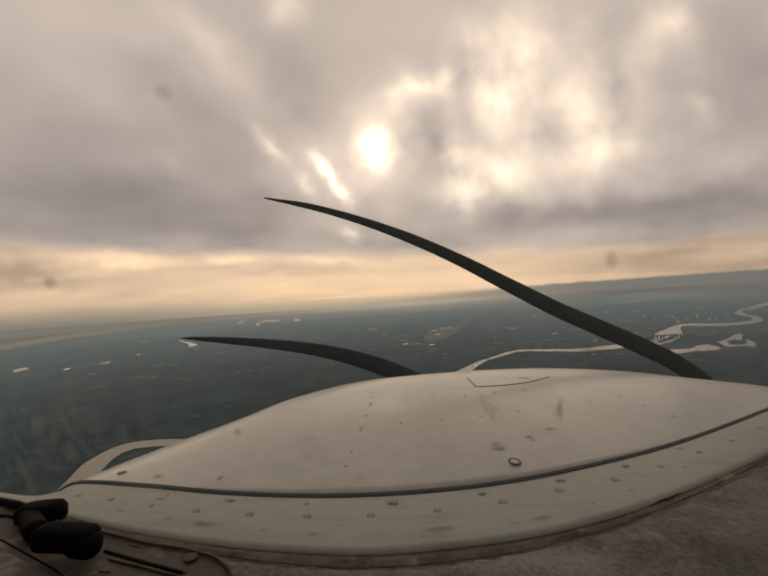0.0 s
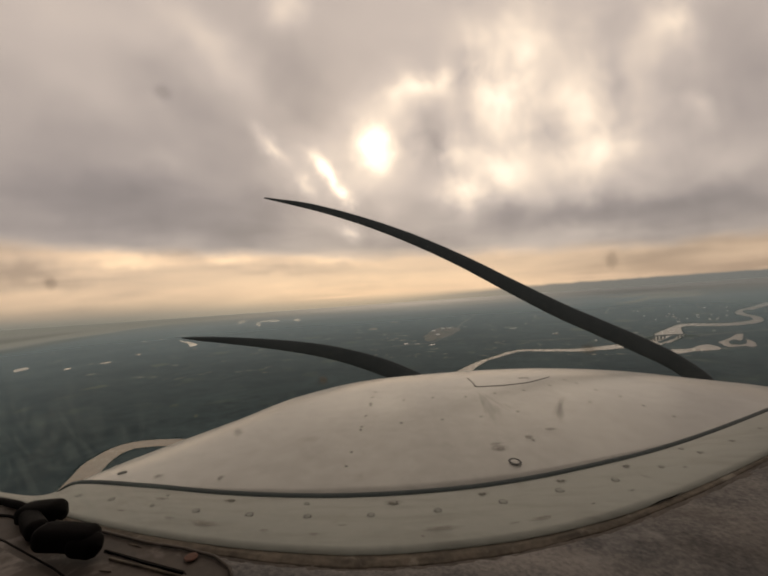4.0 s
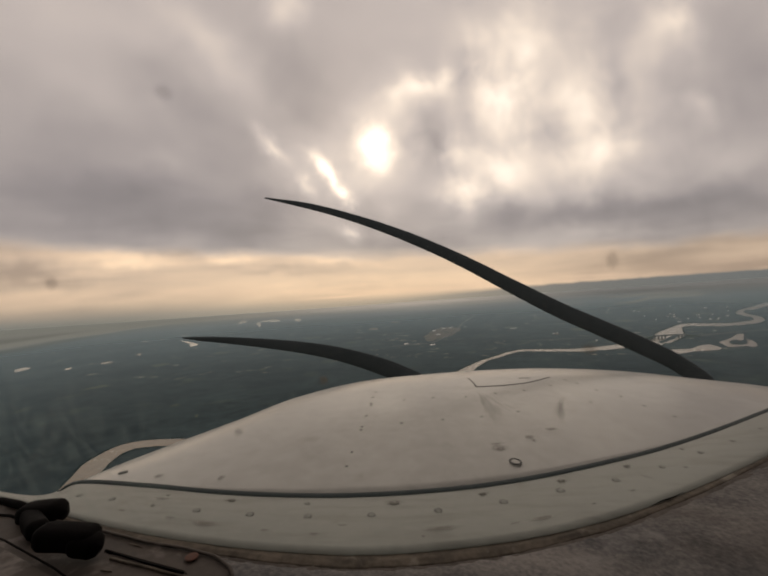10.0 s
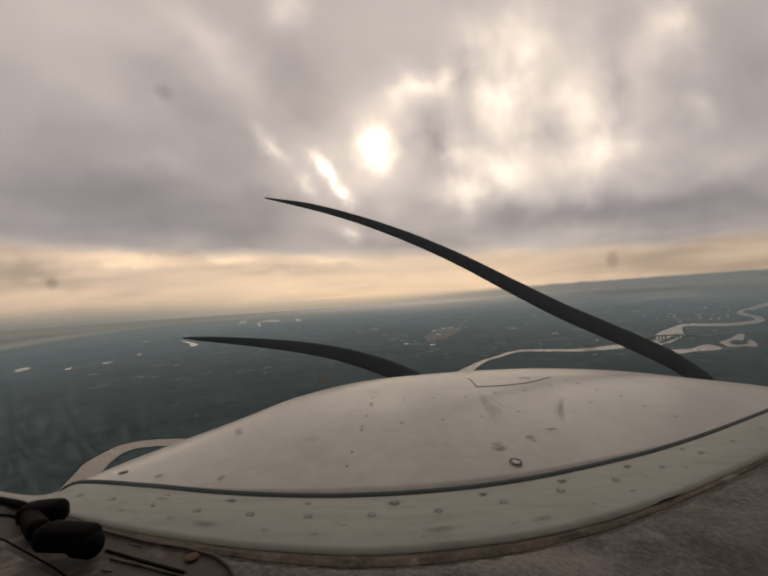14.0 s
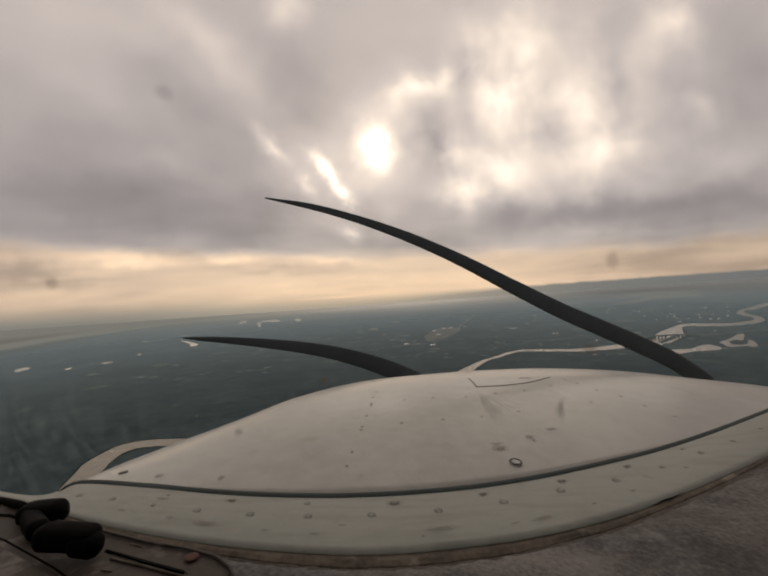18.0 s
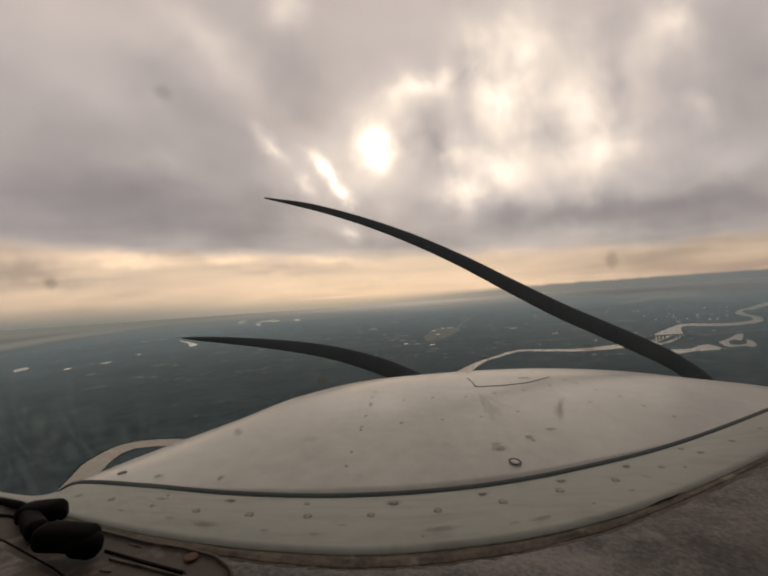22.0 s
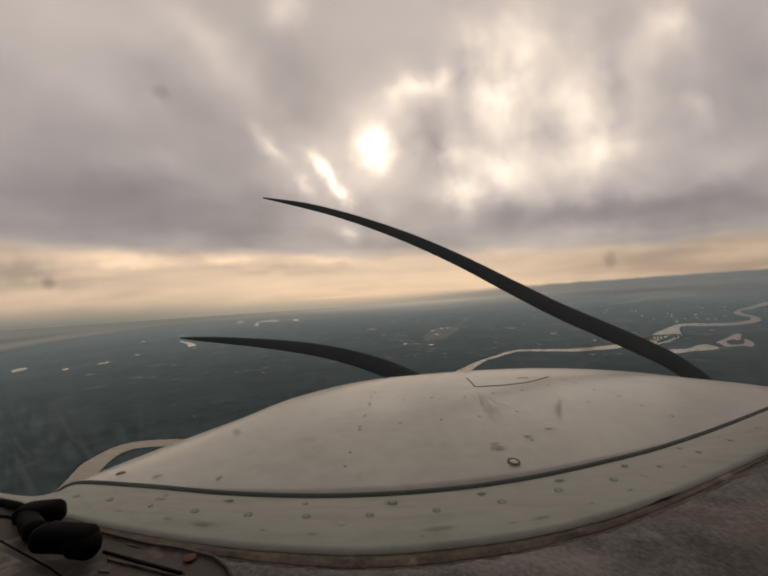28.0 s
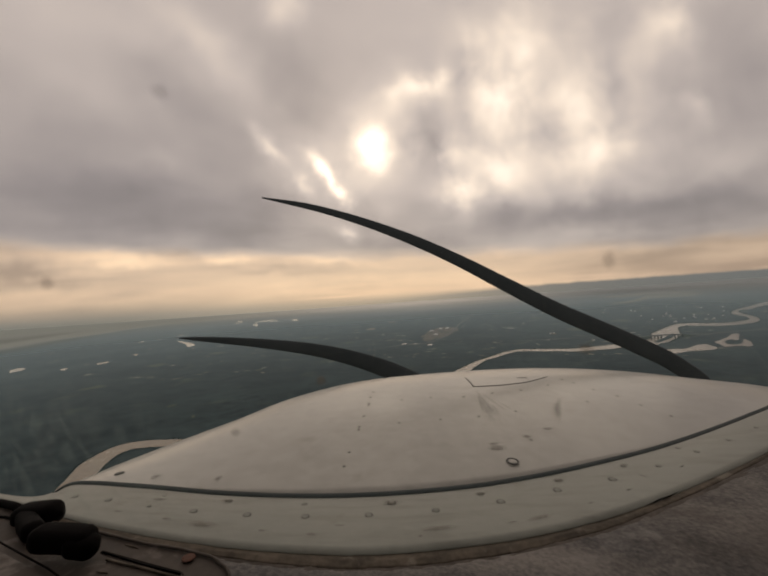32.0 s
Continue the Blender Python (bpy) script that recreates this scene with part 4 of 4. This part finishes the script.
TOWN = [
    (878.3, 1520.6), (892.5, 1360.6), (1504.5, 1854.2), (601.8, 1361.5), (1180.9, 1995), (1168, 1134.3),
    (1126.9, 1205.5), (1390.5, 1698), (840.8, 1034.8), (867.5, 1161.9), (1512.7, 1803.7), (1028.5, 1158.8),
    (1513.6, 2449.2), (1136.6, 1193.7), (861.5, 998.9), (841.1, 978.7), (790.2, 1179.7), (746.5, 1068.4),
    (1493.8, 1552.5), (1154, 2226.2), (1186.2, 1172.2), (1220.7, 1505.8), (1107.2, 1498.2), (897.4, 1392),
    (808.1, 1033.2), (828, 985.4), (1047.3, 1005.3), (2058, 2067.6), (1064.3, 1020.3), (1396.4, 1319.9),
    (1942, 1928.6), (1386.5, 1336.3), (2447.8, 2756.3), (1047.8, 1006.4), (1091.2, 1316.7), (2125.6, 2304),
    (1144.5, 1291.4), (2352.8, 2235.8), (2416.3, 2465), (1710.6, 1698),
]
ROAD_CROSS = [
    (304.7, 832.7), (391.5, 821.3), (468.9, 786.8), (496, 756.8),
]
ROAD_RIVER = [
    (597.1, 740.1), (659.1, 753.6), (748.7, 758.7), (865.2, 765.8),
]
ROAD_TOWN = [
    (1606.1, 3045.8), (1766.5, 2698.5), (2052.7, 2624.1), (1952.4, 2147.6), (2227, 2148),
]
ROAD_WORKS = [
    (8.6, 892.1), (67.3, 913.6), (108.7, 918.5), (201.9, 1137.4), (274.6, 1386.3), (447.4, 1879.2),
]
ROAD_FARM = [
    (1426.2, 1769.6), (1156.6, 1615.4), (1140.8, 1856), (935.9, 1782.4),
]

shores = []


def river(name, pairs, label, z=0.15):
    left = [Vector((a, b, 0)) for a, b, c, d in pairs]
    right = [Vector((c, d, 0)) for a, b, c, d in pairs]
    n = len(pairs) * 8
    ls, rs = [], []
    for i in range(n + 1):
        l, r = spline(left, i / n), spline(right, i / n)
        w = (l - r).length
        wob = noise.noise(l * (6.0 / max(l.length, 1))) + noise.noise(l * 0.05)
        ls.append(l + (l - r) * 0.05 * wob)
        rs.append(r - (l - r) * 0.05 * noise.noise(r * 0.06))
    shores.append((ls, rs))
    verts = [(p.x, p.y, z) for p in ls + rs]
    faces = [(i, n + 1 + i, n + 2 + i, i + 1) for i in range(n)]
    tagged(new(name, mesh_of(name, verts, faces, WATER, False)), label, "river", kind="structure")


def patch(name, outline, material, label, category, z, rag=0.16, kind="structure"):
    pts = [Vector((x, y, 0)) for x, y in outline]
    c = sum(pts, Vector()) / len(pts)
    pts.append(pts[0])
    ring_pts = [spline(pts, i / 60) for i in range(60)]
    ring_pts = [c + (p - c) * (1 + rag * (noise.noise(Vector((i * 0.7, len(outline), z))) + 0.6 * noise.noise(Vector((i * 1.9, 7.3, z))))) for i, p in enumerate(ring_pts)]
    bm = bmesh.new()
    bm.faces.new([bm.verts.new((p.x, p.y, z)) for p in ring_pts])
    bmesh.ops.triangulate(bm, faces=bm.faces)
    bmesh.ops.recalc_face_normals(bm, faces=bm.faces)
    if bm.faces[:] and bm.faces[:][0].normal.z < 0:
        bmesh.ops.reverse_faces(bm, faces=bm.faces)
    me = bpy.data.meshes.new(name)
    bm.to_mesh(me)
    bm.free()
    me.materials.append(material)
    return tagged(new(name, me), label, category, kind=kind)


def oval(x, y, wide, deep, lumps, seed):
    """An uneven oval lying across the line of flight."""
    rng = random.Random(seed)
    out = math.atan2(y, x)
    t, r = Vector((math.sin(out), -math.cos(out))), Vector((math.cos(out), math.sin(out)))
    return [tuple(Vector((x, y)) + (t * wide * math.cos(a) + r * deep * math.sin(a)) * rng.uniform(1 - lumps, 1 + lumps))
            for a in (2 * math.pi * k / 9 for k in range(9))]


river("river_1", BEND, "silty brown river bend shining with sky light")
river("river_2", REACH, "broad silty river curving through woods")
river("river_3", ISLES, "silty river winding round wooded islands", 0.2)
patch("water_1", LAKE_A, WATER, "long pale oxbow lake in dark woods", "lake", 0.3, 0.1)
patch("water_40", TADPOLE, STILL, "bright bent lake in dark woods", "lake", 0.4, 0.05)
patch("water_2", LAKE_B, WATER, "ragged pale lake with a wooded island", "lake", 0.3, 0.1)
patch("island_1", ISLAND_A, WOODS, "dark wooded river island", "island", 0.5)
patch("island_2", ISLAND_B, WOODS, "dark wooded island in a lake", "island", 0.6)
patch("field_1", FIELD, CROP, "pale straw-coloured open field", "field", 0.3, 0.08)
patch("earth_1", QUARRY, EARTH, "bare brown works yard cleared from woods", "yard", 0.25, 0.12)
patch("field_30", FIELD_STRIP, CROP, "narrow pale strip of open field", "field", 0.3, 0.05)
for i, row in enumerate(PONDS):
    patch("water_%d" % (i + 3), oval(row[0], row[1], row[2] * (0.8 if row[1] < 2000 else 1.25), row[3] * (0.6 if row[1] < 2000 else 1.7), 0.5, i), STILL, "small bright pond among dark woods", "pond", 0.4, 0.25)
for i, row in enumerate(PADS):
    patch("earth_%d" % (i + 2), oval(*row, 0.2, 50 + i), SAND if row[1] > 800 else GRASS, "pale cleared ground among woods", "clearing", 0.35)


# many small clearings, too many to count
rng = random.Random(21)
verts, faces = [], []
for k in range(1400):
    az = radians(rng.triangular(-46, 56, 30))
    far = 700 * (6.2 ** rng.random())
    wide, deep = rng.uniform(2, 13) * far / 1800, rng.uniform(5, 24) * far / 1800
    c, t, r = Vector((math.sin(az), math.cos(az), 0)) * far, Vector((math.cos(az), -math.sin(az), 0)), Vector((math.sin(az), math.cos(az), 0))
    skew = rng.uniform(-0.8, 0.8)
    n = len(verts)
    for q in range(7):
        a = 2 * math.pi * q / 7
        s = rng.uniform(0.5, 1.3)
        p = c + (t + r * skew) * (wide * 2 * math.cos(a) * s) + r * (deep * 0.6 * math.sin(a) * s)
        verts.append((p.x, p.y, 0.1))
    faces.append(tuple(range(n + 6, n - 1, -1)))
tagged(new("clearings", mesh_of("clearings", verts, faces, FLECKS)), "small dull clearings scattered through dark woods", "clearing", kind="stuff")

GLADES = [
    (589.4, 1030.1, 21.1, 51.9), (493.6, 971.9, 17.3, 45), (676.8, 1096.2, 16.8, 37.4), (542.1, 1369.5, 24.5, 42.7),
    (926.9, 1396.1, 28.6, 49.6), (567.3, 1701.9, 26.1, 48.5), (-231.2, 2051.7, 41.9, 89.8),
    (-236.1, 1230.1, 22, 32.5), (-342.5, 1163.5, 20.8, 29.8), (-440.3, 1010.8, 15.5, 23.5),
    (-506.6, 858.7, 15.3, 22.5), (-93.3, 1023, 10.5, 22.1), (945.8, 1142, 29.1, 36), (1379.1, 1541.9, 31.5, 50.8),
    (1654, 1724.7, 30.9, 65.6), (2804.5, 3895.5, 80.8, 0.4), (2099.3, 4176.7, 85.5, 161.8),
    (667.5, 3024.5, 54.2, 99.3), (806, 960.3, 19.6, 19.2), (-491.5, 648.2, 13.2, 16.6),
]
for i, row in enumerate(GLADES):
    patch("field_%d" % (i + 2), oval(row[0], row[1], row[2] * 1.2, row[3] * 0.8, 0.55, 90 + i), GRASS, "dull green clearing in the woods", "clearing", 0.2)


def road(name, line, width, label):
    pts = [Vector((x, y, 0)) for x, y in line]
    n = 40
    verts = []
    for i in range(n + 1):
        p = spline(pts, i / n)
        d = (spline(pts, min(i / n + 0.01, 1)) - spline(pts, max(i / n - 0.01, 0))).normalized()
        s = Vector((-d.y, d.x, 0)) * width / 2
        verts += [(p + s + Vector((0, 0, 0.45))), (p - s + Vector((0, 0, 0.45)))]
    tagged(new(name, mesh_of(name, verts, [(2 * i, 2 * i + 1, 2 * i + 3, 2 * i + 2) for i in range(n)], TAR)), label, "road", kind="structure")


for i, line in enumerate((ROAD_CROSS, ROAD_RIVER, ROAD_TOWN, ROAD_WORKS, ROAD_FARM)):
    road("road_%d" % (i + 1), line, 5.0 + 2.0 * (i == 2), "narrow grey road through dark woods")


# buildings
def shed(wide, deep, high, seed):
    rng = random.Random(seed)
    ob = tagged(new("farm_building"), "small pale building with a light metal roof", "building", "scattered buildings")
    part("wall", box("wall", (-wide / 2, -deep / 2, 0), (wide / 2, deep / 2, high), WALLS), ob)
    e = 0.4
    w, d, t = wide / 2 + e, deep / 2 + e, high + deep * 0.22
    verts = [(-w, -d, high), (w, -d, high), (w, d, high), (-w, d, high), (-w, 0, t), (w, 0, t)]
    part("roof", mesh_of("roof", verts, [(0, 1, 5, 4), (2, 3, 4, 5), (0, 4, 3), (1, 2, 5), (3, 2, 1, 0)], ROOFS), ob, "light metal roof")
    return ob


KINDS = [shed(3.6, 2.8, 1.7, 1), shed(6, 4, 1.9, 2), shed(10, 5.5, 2.2, 3)]
spare = set(range(3))
rng = random.Random(5)
for i, (x, y) in enumerate(HOUSES + TOWN):
    k = 2 if 22 < i < 27 else rng.choice((0, 1) if i < len(HOUSES) else (0, 0, 0, 1))
    at = pose(x, y, 0, 0, 0, rng.uniform(-40, 40))
    if any(geometry.intersect_point_quad_2d(Vector((x, y)), a.xy, c.xy, d.xy, e.xy) for ls, rs in shores for a, c, d, e in zip(ls, ls[1:], rs[1:], rs)):
        continue
    if k in spare:
        spare.discard(k)
        KINDS[k].matrix_basis = at
    else:
        copy_thing(KINDS[k], at)

# low road bridge over both channels at the island
def bridge():
    """Deck on pier walls, parapets, and an earth ramp at each end; x runs along the road."""
    ob = tagged(new("road_bridge"), "grey concrete road bridge over the river at the island", "bridge")
    part("deck", box("deck", (-30, -2.6, 4.2), (30, 2.6, 5.0), TAR), ob)
    for y in (-2.6, 2.35):
        part("parapet", box("parapet", (-30, y, 5.0), (30, y + 0.25, 5.9), TAR), ob)
    pier = box("pier", (-0.7, -2.2, -0.5), (0.7, 2.2, 4.2), TAR)
    for x in (-26, -20, -14, -8, 16, 22):
        part("pier", pier, ob, "", pose(x, 0, 0))
    wedge = [(0, -3.4, 0), (26, -3.0, 0), (26, 3.0, 0), (0, 3.4, 0), (0, -2.6, 5.0), (0, 2.6, 5.0), (26, -2.6, 0.5), (26, 2.6, 0.5)]
    ramp = mesh_of("ramp", wedge, [(4, 6, 7, 5), (0, 1, 6, 4), (2, 3, 5, 7), (1, 2, 7, 6), (3, 0, 4, 5), (0, 3, 2, 1)], GRASS)
    part("ramp", ramp, ob, "grassed earth ramp", pose(30, 0, 0))
    part("ramp", ramp, ob, "grassed earth ramp", pose(-30, 0, 0, 0, 0, 180))
    return ob


bridge().matrix_basis = pose(543.7, 744.0, 0, 0, 0, -8)

# woods: tree tops along the banks
rng = np.random.default_rng(4)
bank = []
for ls, rs in shores:
    for a, b, q in [(ls[i], ls[i + 1], rs[i]) for i in range(len(ls) - 1)] + [(rs[i], rs[i + 1], ls[i]) for i in range(len(ls) - 1)]:
        out = (a - q).normalized()
        for k in range(int(min((b - a).length / 2.2, 14)) + 1):
            f = rng.random()
            p = a + (b - a) * f + out * rng.uniform(0.2, 3.5)
            bank.append((p.x, p.y))
spots = np.array(bank)
wet = np.zeros(len(spots), bool)


def inside(poly, pts):
    poly = np.asarray(poly)
    hit = np.zeros(len(pts), bool)
    for (x0, y0), (x1, y1) in zip(poly, np.roll(poly, -1, 0)):
        cross = (y0 > pts[:, 1]) != (y1 > pts[:, 1])
        hit ^= cross & (pts[:, 0] < (x1 - x0) * (pts[:, 1] - y0) / (y1 - y0 + 1e-9) + x0)
    return hit


for ls, rs in shores:
    wet |= inside([(p.x, p.y) for p in ls] + [(p.x, p.y) for p in reversed(rs)], spots)
for shape in (LAKE_A, LAKE_B, QUARRY, FIELD):
    wet |= inside(shape, spots)
spots = spots[~wet]
crown_v = np.array([(math.cos(2 * math.pi * k / 6) * r, math.sin(2 * math.pi * k / 6) * r, z) for r, z in ((0.75, 0.0), (1.0, 0.45), (0.55, 1.0)) for k in range(6)] + [(0, 0, 1.2)])
crown_f = [(i * 6 + k, i * 6 + (k + 1) % 6, (i + 1) * 6 + (k + 1) % 6, (i + 1) * 6 + k) for i in range(2) for k in range(6)] + [(12 + k, 12 + (k + 1) % 6, 18) for k in range(6)]
size = rng.uniform(0.4, 1.2, len(spots)) * np.clip(np.hypot(spots[:, 0], spots[:, 1]) / 800, 0.3, 1.2)
turn = rng.uniform(0, 6.28, len(spots))
c, s = np.cos(turn), np.sin(turn)
shape = crown_v[None] * rng.uniform(0.8, 1.2, (len(spots), 19, 1))
vx = (shape[..., 0] * c[:, None] - shape[..., 1] * s[:, None]) * size[:, None] + spots[:, 0:1]
vy = (shape[..., 0] * s[:, None] + shape[..., 1] * c[:, None]) * size[:, None] + spots[:, 1:2]
vz = shape[..., 2] * size[:, None] * 1.1
verts = np.stack([vx, vy, vz], -1).reshape(-1, 3)
faces = [tuple(19 * i + q for q in f) for i in range(len(spots)) for f in crown_f]
tagged(new("woodland", mesh_of("woodland", verts.tolist(), faces, LEAF, True)), "dense dark green tree tops along the river banks", "woods", kind="stuff")

# flat sheet over the land carrying the painted distance haze and mist bank
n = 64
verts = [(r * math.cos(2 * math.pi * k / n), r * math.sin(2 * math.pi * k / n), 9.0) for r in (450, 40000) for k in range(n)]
veil = new("haze_sheet", mesh_of("haze_sheet", verts, [(k, n + k, n + (k + 1) % n, (k + 1) % n) for k in range(n)], HAZE))
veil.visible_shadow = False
tagged(veil, "flat sheet painted with distance haze and a mist bank", "mist", kind="stuff")
